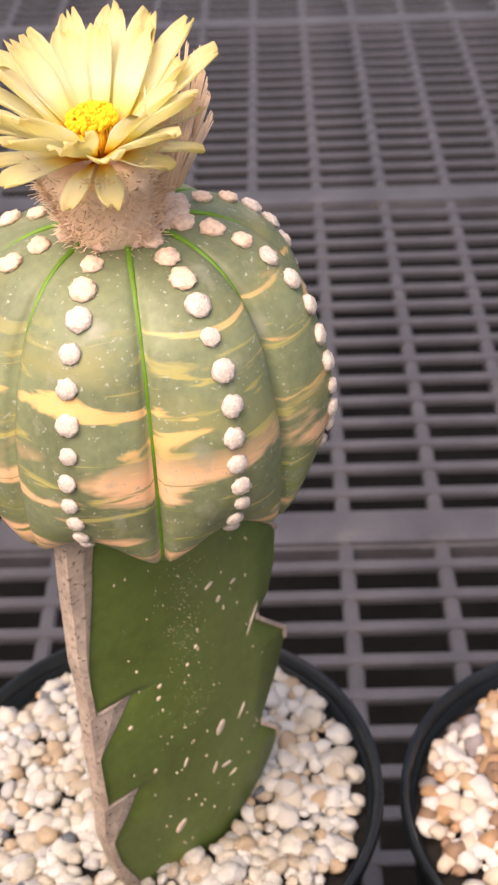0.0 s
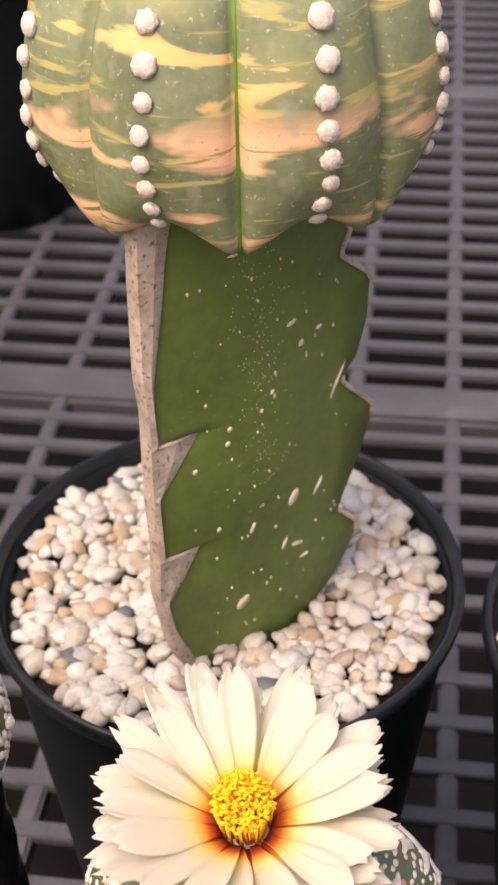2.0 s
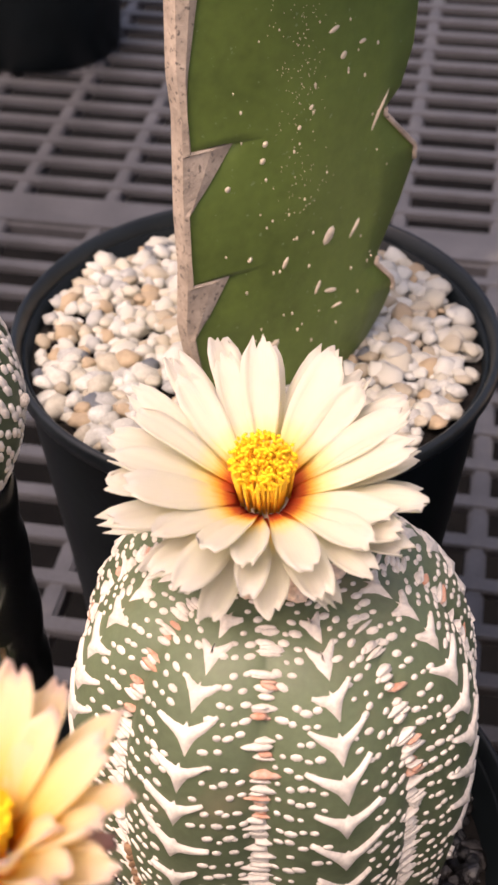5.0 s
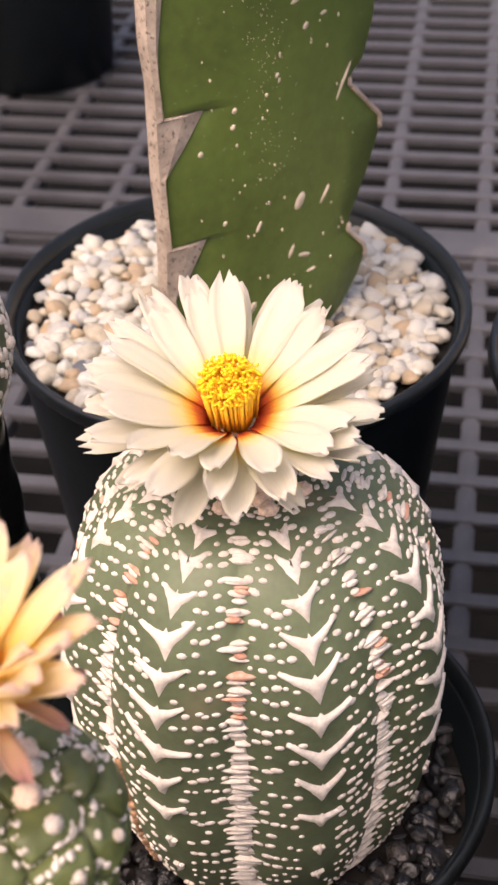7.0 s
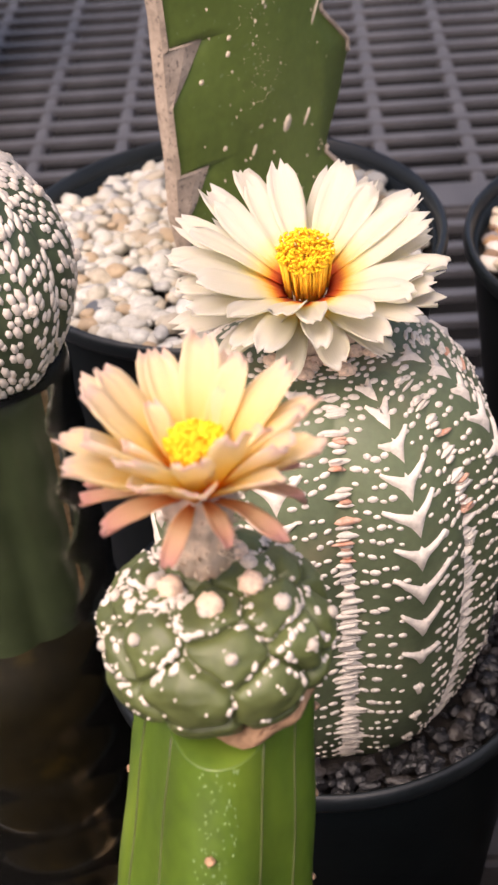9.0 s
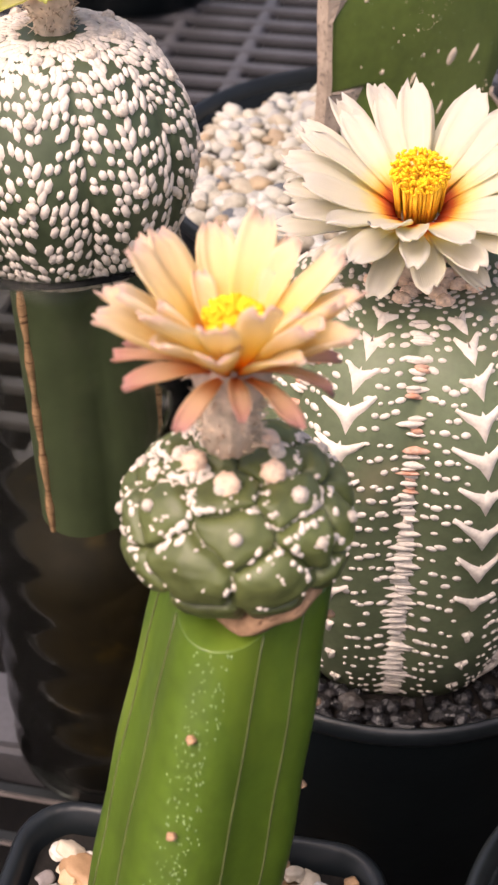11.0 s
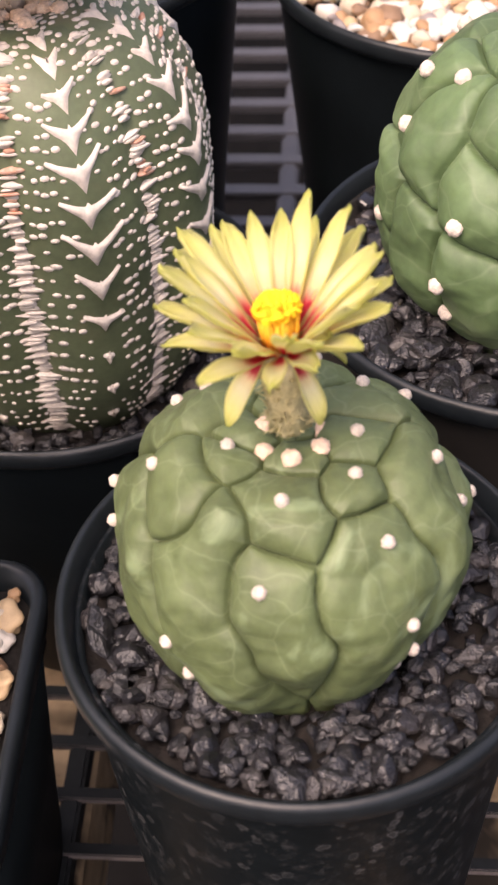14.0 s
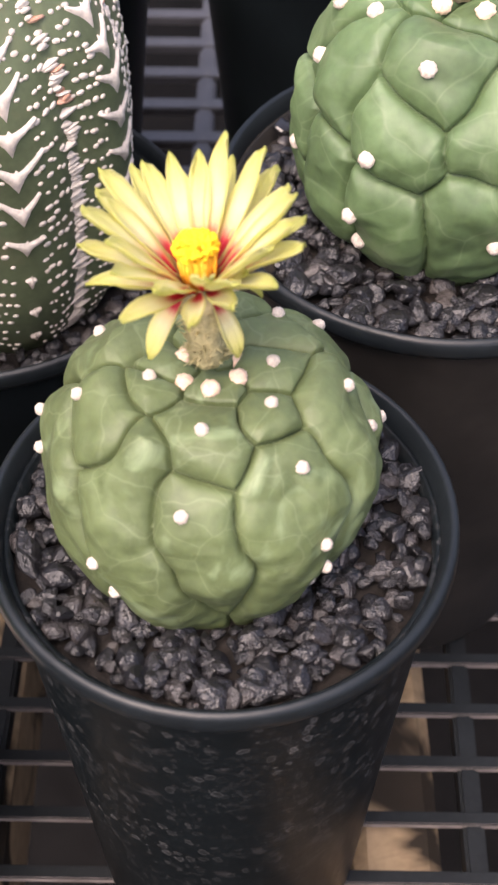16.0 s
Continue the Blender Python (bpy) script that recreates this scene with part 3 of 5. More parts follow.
def rod(bm, a, b, r0, r1, segs=5):
    d = (b - a).normalized()
    u = d.orthogonal().normalized()
    v = d.cross(u)
    ra = [bm.verts.new(a + (u * math.cos(2 * math.pi * i / segs) + v * math.sin(2 * math.pi * i / segs)) * r0) for i in range(segs)]
    rb = [bm.verts.new(b + (u * math.cos(2 * math.pi * i / segs) + v * math.sin(2 * math.pi * i / segs)) * r1) for i in range(segs)]
    for i in range(segs):
        bm.faces.new((ra[i], ra[(i + 1) % segs], rb[(i + 1) % segs], rb[i]))
    bm.faces.new(rb)
    bm.faces.new(ra[::-1])


def tube(bm, path, r, segs=6):
    """One bent rod through the points of a path; r may be one radius or one for each point."""
    rings = []
    for i, q in enumerate(path):
        d = (path[min(i + 1, len(path) - 1)] - path[max(i - 1, 0)]).normalized()
        u = d.cross(Vector((0.31, 0.87, 0.38))).normalized()
        v = d.cross(u)
        k = r[i] if isinstance(r, list) else r
        rings.append([bm.verts.new(q + (u * math.cos(2 * math.pi * s / segs) + v * math.sin(2 * math.pi * s / segs)) * k) for s in range(segs)])
    for a, b in zip(rings, rings[1:]):
        for s in range(segs):
            bm.faces.new((a[s], a[(s + 1) % segs], b[(s + 1) % segs], b[s]))
    bm.faces.new(rings[0][::-1])
    bm.faces.new(rings[-1])
    bmesh.ops.recalc_face_normals(bm, faces=bm.faces)


def flower(owner, at, lean, turn, whorls, mats, col_r, col_h, tube, seed, toothed=False, anther=0.0009, wool=M_WOOL, tube_mat=None, drop=0.0, spread=0.0, blunt=0.5):
    """A cactus bloom as a part of its plant: receptacle, whorls of petals, filaments and anthers.
    whorls: (count, length, width, lift in degrees, curl, cup, first angle, material index)."""
    rnd = random.Random(seed)
    m = Matrix.Translation(at) @ Euler((radians(lean[0]), radians(lean[1]), 0)).to_matrix().to_4x4() @ Matrix.Rotation(radians(turn), 4, "Z")
    bm = lathe([(0.0, -tube[1])] + [(tube[0] * k, -tube[1] * (1 - h)) for k, h in ((0.85, 0.0), (0.8, 0.3), (0.95, 0.6), (1.15, 0.82), (0.8, 0.92))] + [(0.0, -tube[1] * 0.07)], 40)
    for v in bm.verts:
        if v.co.xy.length > 1e-5:
            v.co += Vector((v.co.x, v.co.y, 0)).normalized() * 0.0009 * noise.noise(v.co * 700)
    for i in range(170):
        h, a = rnd.random() * 0.82, rnd.random() * 6.283
        rr = tube[0] * lerp_table([(0, 0.85), (0.3, 0.8), (0.6, 0.95), (0.85, 1.25), (1, 1.15)], h)[0]
        p = Vector((rr * math.cos(a), rr * math.sin(a), -tube[1] * (1 - h)))
        out = Vector((math.cos(a), math.sin(a), rnd.uniform(-0.5, 1.2))).normalized()
        rod(bm, p - out * 0.0004, p + out * rnd.uniform(0.0006, 0.0022), 0.00022, 0.00005, 4)
    head = part("flower", bm, tube_mat or wool, owner, "open bloom on its woolly tube")
    head.matrix_basis = m
    k = 0
    for count, length, width, lift, curl, cup, first, mi in whorls:
        sets = [petal_mesh("petal", mats[mi], length, width, curl, cup, seed * 31 + k * 5 + q, toothed, blunt=blunt) for q in range(4)]
        for i in range(count):
            a = first + 360.0 * i / count + rnd.uniform(-5, 5)
            s = rnd.uniform(0.9, 1.06)
            pm = Matrix.Rotation(radians(a), 4, "Z") @ Matrix.Translation((col_r * 0.85, 0, -0.0006 * k + 0.0002 * (i % 2))) @ Matrix.Rotation(-radians(lift + rnd.uniform(-6, 6) + spread * math.sin(radians(a))), 4, "Y") @ Matrix.Rotation(radians(rnd.uniform(-14, 14)), 4, "X") @ Matrix.Diagonal((s, s * rnd.uniform(0.9, 1.1), 1, 1))
            place("petal", sets[i % 4], head, pm)
        k += 1
    bm = bmesh.new()
    for i in range(150):
        a, rr = rnd.random() * 6.283, col_r * math.sqrt(rnd.random())
        rod(bm, Vector((rr * 0.8 * math.cos(a), rr * 0.8 * math.sin(a), -0.0005)), Vector((rr * math.cos(a), rr * math.sin(a), col_h * rnd.uniform(0.75, 1.0))), 0.00035, 0.00028, 5)
    part("stamen_column", bm, M_FILAMENT, head, "orange-yellow filaments", kind="stuff")
    bm = bmesh.new()
    for i in range(380):
        a, rr = rnd.random() * 6.283, col_r * 1.05 * math.sqrt(rnd.random())
        z = col_h * (1.0 + 0.18 * (1 - (rr / col_r) ** 2)) * rnd.uniform(0.85, 1.06)
        mt = Matrix.Translation((rr * math.cos(a), rr * math.sin(a), z)) @ Euler((rnd.random() * 3, rnd.random() * 3, 0)).to_matrix().to_4x4() @ Matrix.Diagonal((anther, anther * 0.6, anther * 0.6, 1))
        bmesh.ops.create_icosphere(bm, subdivisions=1, radius=1.0, matrix=mt)
    part("stamen_head", bm, M_ANTHER, head, "bright yellow pollen-covered anthers", kind="stuff")
    return head


def pot(x, y, top, r, label, base=None, dirty=False, skin=None, group="plant pots"):
    """A tapered plastic nursery pot with a rolled rim and an inner wall."""
    ob = thing("plant_pot", x, y, 0.0, label, "plant pot", group)
    rb = base or r * 0.74
    rw = r - 0.0034
    w = 0.0013
    part("wall", lathe([(0, 0.0), (rb - 0.002, 0.0), (rb, 0.002), (rb + (rw - rb) * 0.5, top * 0.5), (rw, top - 0.009), (rw, top - 0.005), (rw - w, top - 0.005), (rb - w, 0.006), (0, 0.006)], 72), skin or (M_POT_DIRTY if dirty else M_POT), ob)
    part("rim", lathe([(rw - w - 0.0003, top - 0.009), (rw + 0.0006, top - 0.0062), (r - 0.0008, top - 0.0058), (r, top - 0.0042), (r - 0.0003, top - 0.0014), (r - 0.0013, top), (r - 0.0024, top - 0.0008), (r - 0.0034, top - 0.004), (rw - w - 0.0008, top - 0.012)], 72), M_RIM, ob, "rolled rim with dull scuffs")
    return ob


def gravel(x, y, z, r, spacing, size, mat, label, keep_out, seed, angular=False, flat=0.7, limit=300, mound=0.0, square=None, sub=2):
    """A top dressing: single stones on a bed of soil."""
    rnd = random.Random(seed)
    ob = thing("gravel", x, y, z, label, "gravel", "gravel dressings")
    shapes = []
    for q in range(8):
        bm = ball(1.0, seed + q * 3.7, 0.75 if angular else 0.5, flat * rnd.uniform(0.8, 1.1), sub if not angular else 1, 1.6 if angular else 1.3)
        if angular:
            for v in bm.verts:
                v.co *= rnd.uniform(0.78, 1.15)
            bmesh.ops.bevel(bm, geom=bm.edges, offset=0.12, segments=1, affect="EDGES")
        for v in bm.verts:
            v.co.x *= 1.0 + 0.12 * (q % 4)
        shapes.append(mesh_of("pebble", bm, mat, not angular))
    if square:
        bed = bmesh.new()
        bmesh.ops.create_cube(bed, size=1.0, matrix=Matrix.Translation((0, 0, -0.012)) @ Matrix.Diagonal((2 * r, 2 * square, 0.02, 1)))
    else:
        bed = lathe([(0, -0.03), (r * 0.92, -0.03), (r, -0.0035), (r * 0.5, -0.003 + mound * 0.5), (0, -0.003 + mound)], 48)
    part("soil", bed, M_SOIL, ob, "dark soil under the stones")
    spots = []
    ny = square or r
    j = 0
    yy = -ny
    while yy < ny:
        xx = -r + (spacing / 2 if j % 2 else 0)
        while xx < r:
            px, py = xx + rnd.uniform(-0.35, 0.35) * spacing, yy + rnd.uniform(-0.35, 0.35) * spacing
            inside = (abs(px) < r - size * 0.6 and abs(py) < ny - size * 0.6) if square else math.hypot(px, py) < r - size * 0.55
            if inside and all(math.hypot(px - kx, py - ky) > kr for kx, ky, kr in keep_out):
                spots.append((px, py))
            xx += spacing
        yy += spacing * 0.87
        j += 1
    spots.sort(key=lambda s: s[1])
    rest = []
    for i, (px, py) in enumerate(spots):
        s = size * 0.5 * rnd.choice((0.62, 0.78, 0.92, 1.0, 1.2, 1.45)) 
        pz = rnd.uniform(-0.0012, 0.0018) + mound * (1 - (math.hypot(px, py) / r) ** 2)
        m = Matrix.Translation((px, py, pz)) @ Euler((rnd.uniform(-0.5, 0.5), rnd.uniform(-0.5, 0.5), rnd.random() * 6.28)).to_matrix().to_4x4() @ Matrix.Diagonal((s, s, s, 1))
        if i < limit:
            place("pebble", shapes[i % 8], ob, m)
        else:
            rest.append((i % 8, m))
    if rest:
        bm = bmesh.new()
        for q, m in rest:
            n0 = len(bm.verts)
            bm.from_mesh(shapes[q])
            bm.verts.ensure_lookup_table()
            for v in bm.verts[n0:]:
                v.co = m @ v.co
        part("gravel_bed", bm, mat, ob, kind="stuff", smooth=not angular)
    return ob


def unit(az, el):
    az, el = radians(az), radians(el)
    return Vector((math.cos(el) * math.cos(az), math.cos(el) * math.sin(az), math.sin(el)))


def areole(bm_parent, mesh, p, nrm, s, tall=0.7):
    q = nrm.to_track_quat("Z", "Y").to_matrix().to_4x4()
    return place("areole", mesh, bm_parent, Matrix.Translation(p) @ q @ Matrix.Rotation(random.random() * 6.28, 4, "Z") @ Matrix.Diagonal((s, s, s * tall, 1)))


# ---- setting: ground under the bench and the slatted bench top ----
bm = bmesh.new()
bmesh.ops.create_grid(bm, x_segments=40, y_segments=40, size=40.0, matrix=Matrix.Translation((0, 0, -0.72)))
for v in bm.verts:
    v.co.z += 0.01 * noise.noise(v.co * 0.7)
ground = part("ground", bm, M_GROUND, None, "ground far below the bench, its shade put into the dark colour", smooth=False, kind="structure")
tagged(ground, category="ground")

bench = thing("bench_top", 0, 0, 0, "grey slotted plastic bench top, light coloured into near slat fronts", "bench", kind="structure")


def slat_mesh(name, length, width, deep, mat=M_BENCH, lit_front=None):
    bm = bmesh.new()
    bmesh.ops.create_cube(bm, size=1.0, matrix=Matrix.Translation((0, 0, -deep / 2)) @ Matrix.Diagonal((length, width, deep, 1)))
    bmesh.ops.bevel(bm, geom=[e for e in bm.edges if abs(e.verts[0].co.x - e.verts[1].co.x) > length * 0.5 and e.verts[0].co.z > -deep / 2], offset=min(width, deep) * 0.16, segments=2, affect="EDGES")
    me = mesh_of(name, bm, mat, False)
    # faces towards -y get the paler colour that stands for front light
    if lit_front:
        me.materials.append(lit_front)
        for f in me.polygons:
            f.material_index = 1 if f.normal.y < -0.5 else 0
    return me


YAW = radians(BENCH_YAW)
SPIN = Matrix.Rotation(YAW, 4, "Z")
near_slat, far_slat, seam = slat_mesh("slat", 2.4, 0.0040, 0.0024, M_BENCH_NEAR, M_LIT_FRONT), slat_mesh("slat", 2.4, 0.0080, 0.0040), slat_mesh("slat", 2.4, 0.034, 0.018)
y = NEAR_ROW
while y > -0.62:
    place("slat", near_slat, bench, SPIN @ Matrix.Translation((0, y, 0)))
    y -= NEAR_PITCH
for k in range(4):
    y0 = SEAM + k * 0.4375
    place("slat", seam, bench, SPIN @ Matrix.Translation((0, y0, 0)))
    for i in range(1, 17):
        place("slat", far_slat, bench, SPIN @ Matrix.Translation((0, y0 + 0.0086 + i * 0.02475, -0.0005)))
place("slat", seam, bench, SPIN @ Matrix.Translation((0, SEAM + 4 * 0.4375, 0)))
near_bar, far_bar = slat_mesh("cross_bar", 0.66, 0.0062, 0.0078, M_BENCH_NEAR), slat_mesh("cross_bar", 0.437, 0.0085, 0.010)
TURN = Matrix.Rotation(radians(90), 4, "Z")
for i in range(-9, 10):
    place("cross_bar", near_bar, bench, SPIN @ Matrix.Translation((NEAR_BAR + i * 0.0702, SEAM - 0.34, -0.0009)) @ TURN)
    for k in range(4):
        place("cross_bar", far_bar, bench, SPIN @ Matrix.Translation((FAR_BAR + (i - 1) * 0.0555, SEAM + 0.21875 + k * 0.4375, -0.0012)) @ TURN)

for bx, bw in ((0.115, 0.026), (-0.02, 0.035), (0.24, 0.04)):
    bm = bmesh.new()
    bmesh.ops.create_cube(bm, size=1.0, matrix=Matrix.Diagonal((bw, 0.92, 0.05, 1)))
    bmesh.ops.bevel(bm, geom=bm.edges[:], offset=0.004, segments=1, affect="EDGES")
    beam = new("bench_beam", mesh_of("bench_beam", bm, M_BEAM, False))
    beam.matrix_basis = pose(bx, -0.16, -0.045)
    tagged(beam, "pale weathered timber beam under the bench slats", "beam", kind="structure")

# ---- pots and their gravel ----
AX, AY, AZ, AR = POT_A
BX, BY, BZ, BR = POT_B
CX, CY, CZ, CR = POT_C
FX, FY, FZ, FR = POT_F
GX, GY, GZ, GR = POT_G
pot(AX, AY, AZ, AR, "black plastic pot with white pebbles on the bench")
pot(BX, BY, BZ, BR, "black plastic pot with brown and white pebbles")
pot(CX, CY, CZ, CR, "black plastic pot with black grit and a barrel cactus")
pot(FX, FY, FZ, FR, "black plastic pot spotted with limescale, filled with black grit", dirty=True)
pot(GX, GY, GZ, GR, "dusty black plastic pot filled with black grit", skin=M_POT_DUSTY)
pot(-0.262, 0.686, 0.17, 0.068, "plain black plastic pot standing far back on the bench", base=0.055)

STEM_A = (-0.021, 0.132)
gravel(AX, AY, AZ - 0.0075, AR - 0.0052, 0.0041, 0.0056, M_PEBBLE, "rounded white and cream pebbles with a few grey ones", [(STEM_A[0] - AX, STEM_A[1] - AY, 0.019)], 3, mound=0.002)
gravel(BX, BY, BZ - 0.0075, BR - 0.0052, 0.0043, 0.0058, M_TANPEB, "mixed brown, orange and white pebbles", [], 5, mound=0.004)
gravel(CX, CY, CZ - 0.0172, CR - 0.0052, 0.0036, 0.0052, M_LAVA, "angular glossy black lava grit", [(BODY_C[0] - CX, BODY_C[1] - CY, 0.0365)], 7, True, 0.8)
gravel(FX, FY, FZ - 0.0062, FR - 0.0038, 0.0032, 0.0047, M_LAVA, "angular glossy black lava grit", [(BODY_F[0] - FX - 0.002, BODY_F[1] - FY - 0.004, 0.0240)], 9, True, 0.8, mound=-0.004)
gravel(GX, GY, GZ - 0.0060, GR - 0.0046, 0.0036, 0.0052, M_LAVA, "angular glossy black lava grit", [(BODY_G[0] - GX, BODY_G[1] - GY, 0.0305)], 11, True, 0.8)

# ---- square pot under the peach-flowered graft ----
SX, SY, SZ, SH = SQUARE
sq = thing("square_pot", SX, SY, 0, "dark square plastic pot with rounded corners and mixed pebbles", "plant pot", "plant pots")


def rounded_square(h, corner, z, n=6):
    pts = []
    for q in range(4):
        for i in range(n + 1):
            a = math.pi / 2 * (q + i / n)
            sx, sy = (1, 1, -1, -1)[q], (1, -1, -1, 1)[(q + 3) % 4]
            cx_, cy_ = ((1, 1), (-1, 1), (-1, -1), (1, -1))[q]
            pts.append(Vector((cx_ * (h - corner) + corner * math.cos(a), cy_ * (h - corner) + corner * math.sin(a), z)))
    return pts


def loft(rings, cap0=True, cap1=True):
    bm = bmesh.new()
    vs = [[bm.verts.new(p) for p in r] for r in rings]
    for a, b in zip(vs, vs[1:]):
        for i in range(len(a)):
            j = (i + 1) % len(a)
            bm.faces.new((a[i], a[j], b[j], b[i]))
    if cap0:
        bm.faces.new(vs[0][::-1])
    if cap1:
        bm.faces.new(vs[-1])
    bmesh.ops.recalc_face_normals(bm, faces=bm.faces)
    return bm


part("wall", loft([rounded_square(SH * 0.78, 0.012, 0.0), rounded_square(SH * 0.94, 0.012, SZ - 0.008), rounded_square(SH * 0.94 - 0.0015, 0.011, SZ - 0.008), rounded_square(SH * 0.8, 0.011, 0.01)]), M_POT, sq)
part("rim", loft([rounded_square(SH * 0.94, 0.012, SZ - 0.010), rounded_square(SH - 0.0006, 0.013, SZ - 0.009), rounded_square(SH, 0.013, SZ - 0.002), rounded_square(SH - 0.0015, 0.012, SZ), rounded_square(SH - 0.0035, 0.011, SZ - 0.001), rounded_square(SH - 0.0045, 0.011, SZ - 0.012)], False, False), M_RIM, sq, "square rolled rim")
gravel(SX, SY, SZ - 0.006, SH - 0.005, 0.0044, 0.0058, M_TANPEB, "mixed brown, white and orange pebbles in a square pot", [(STEM_D[0][0] - SX, STEM_D[0][1] - SY, 0.017)], 13, square=SH - 0.005, sub=3)
bead = new("plastic_bead", mesh_of("plastic_bead", ball(0.0024, 4, 0.1), M_RED))
bead.location = (SX + SH * 0.55, SY + 0.012, SZ - 0.0025)
tagged(bead, "small red plastic bead lying among the pebbles", "bead")

# ---- tall graft: toothed green stem with a variegated ribbed cactus ----
X1, Y1, Z1 = BODY_A
graft = thing("grafted_cactus", STEM_A[0], STEM_A[1], AZ - 0.012, "variegated green and orange cactus with yellow bloom on toothed stem", "cactus", "cacti")
gz = AZ - 0.012


V1, V2, V3 = Vector(RIB_LEFT), Vector(RIB_RIGHT), Vector(RIB_BACK)
# the right rib steps out to a tooth and tapers back; (height, reach in metres)
TEETH = [(0.140, -0.030), (0.152, -0.0175), (0.159, -0.0098), (0.1696, -0.0044), (0.1765, -0.0016), (0.179, -0.0022), (0.1865, -0.0088), (0.1908, -0.0080), (0.204, -0.0017), (0.216, 0.0026), (0.2200, 0.0026), (0.2325, -0.0090), (0.2345, -0.0090), (0.2391, -0.0042), (0.2499, -0.0008), (0.2620, -0.0002), (0.2645, -0.0016), (0.2725, -0.0107), (0.2745, -0.0104), (0.2790, -0.0080), (0.287, -0.0112), (0.31, -0.013)]
BAND = [(0.140, 0.004), (0.165, 0.003), (0.176, 0.0008), (0.1867, 0.0012), (0.192, 0.0062), (0.2022, 0.0122), (0.2030, 0.0010), (0.2106, 0.0005), (0.2240, 0.0007), (0.2310, 0.0070), (0.2398, 0.0135), (0.2406, 0.0012), (0.2500, 0.0006), (0.2570, 0.0016), (0.285, 0.0060), (0.305, 0.0088), (0.31, 0.009)]
LEFT = [(0.140, 0.006), (0.160, 0.003), (0.19, -0.0018), (0.2078, -0.0008), (0.2229, -0.0014), (0.25, -0.0008), (0.2602, -0.0018), (0.2868, -0.0012), (0.31, 0.0)]
levels = sorted({round(0.140 + 0.0027 * i, 4) for i in range(64)} | {t[0] for t in TEETH} | {t[0] for t in BAND})
levels = [z for z in levels if z <= 0.3085]
skin, band = [], []
o = graft.location
c_mid = (V1 + V2 + V3) / 3
for z in levels:
    foot = max(0.0, (0.175 - z) / 0.035)
    tooth, wide, lft = lerp_table(TEETH, z)[0], lerp_table(BAND, z)[0], lerp_table(LEFT, z)[0]
    e12 = (V2 - V1).normalized()
    a1 = V1 + e12 * (lft + 0.003)
    a2 = V2 + e12 * tooth
    a1 = a1.lerp(c_mid, 0.25 * foot * foot)
    a2 = a2.lerp(c_mid, 0.30 * foot * foot)
    a3 = V3.lerp(c_mid, 0.25 * foot)
    nrm = Vector((e12.y, -e12.x))
    wob = 0.0006 * noise.noise((z * 60, 3, 1))
    b1 = a1 + e12 * (wide + wob)
    row = [b1]
    for k in range(1, 10):
        s = k / 10
        steady_ = (a1 + e12 * 0.006).lerp((V2 - e12 * 0.009).lerp(c_mid, 0.30 * foot * foot), s)
        row.append(steady_.lerp(b1.lerp(a2, s), abs(2 * s - 1) ** 5) + nrm * (0.0045 * math.sin(math.pi * s) + 0.0004 * noise.noise((s * 5, z * 50, 2))))
    tip = a2 - nrm * 0.0022
    row += [a2, tip]
    for k in range(1, 6):
        row.append(tip.lerp(a3, k / 6) + (a3 - a2).orthogonal().normalized() * 0.0)
    row.append(a3)
    back1 = a1 - nrm * 0.004
    for k in range(1, 6):
        row.append(a3.lerp(back1, k / 6))
    row += [back1, a1 - nrm * 0.001]
    skin.append([Vector((p.x - o.x, p.y - o.y, z - gz)) for p in row])
    band.append([Vector((p.x - o.x, p.y - o.y, z - gz)) for p in (back1 + e12 * 0.002, back1 - e12 * 0.0008 - nrm * 0.0004, a1 - e12 * 0.0008 + nrm * 0.0004, a1.lerp(b1, 0.5) + nrm * 0.0012, b1 + nrm * 0.0007, b1 - nrm * 0.001)])
stem = part("stem", loft(skin), M_STEM_A, graft, "dark green three-sided stem with toothed ribs and scratches")
part("scar", loft(band), M_CORK, stem, "dry brown corky scar along the rib", smooth=False)
for z0, z1 in ((0.1765, 0.1870), (0.2200, 0.2335), (0.2635, 0.2735), (0.2790, 0.286)):
    bm = bmesh.new()
    q = [z for z in levels if z0 - 0.004 <= z <= z1 + 0.003]
    tube(bm, [skin[levels.index(z)][10] for z in q], 0.0008)
    part("tooth_edge", bm, M_CORK, stem, "pale corky edge of the teeth")
rnd = random.Random(8)
bm = bmesh.new()


def on_face(s, z):
    """A point of the stem's wide face: s across from the scar to the right rib, z its height."""
    k = min(range(len(levels)), key=lambda i: abs(levels[i] - z))
    row = skin[k]
    q = s * 10
    i = min(int(q), 9)
    return Vector((*row[i].lerp(row[i + 1], q - i).xy, z - gz))


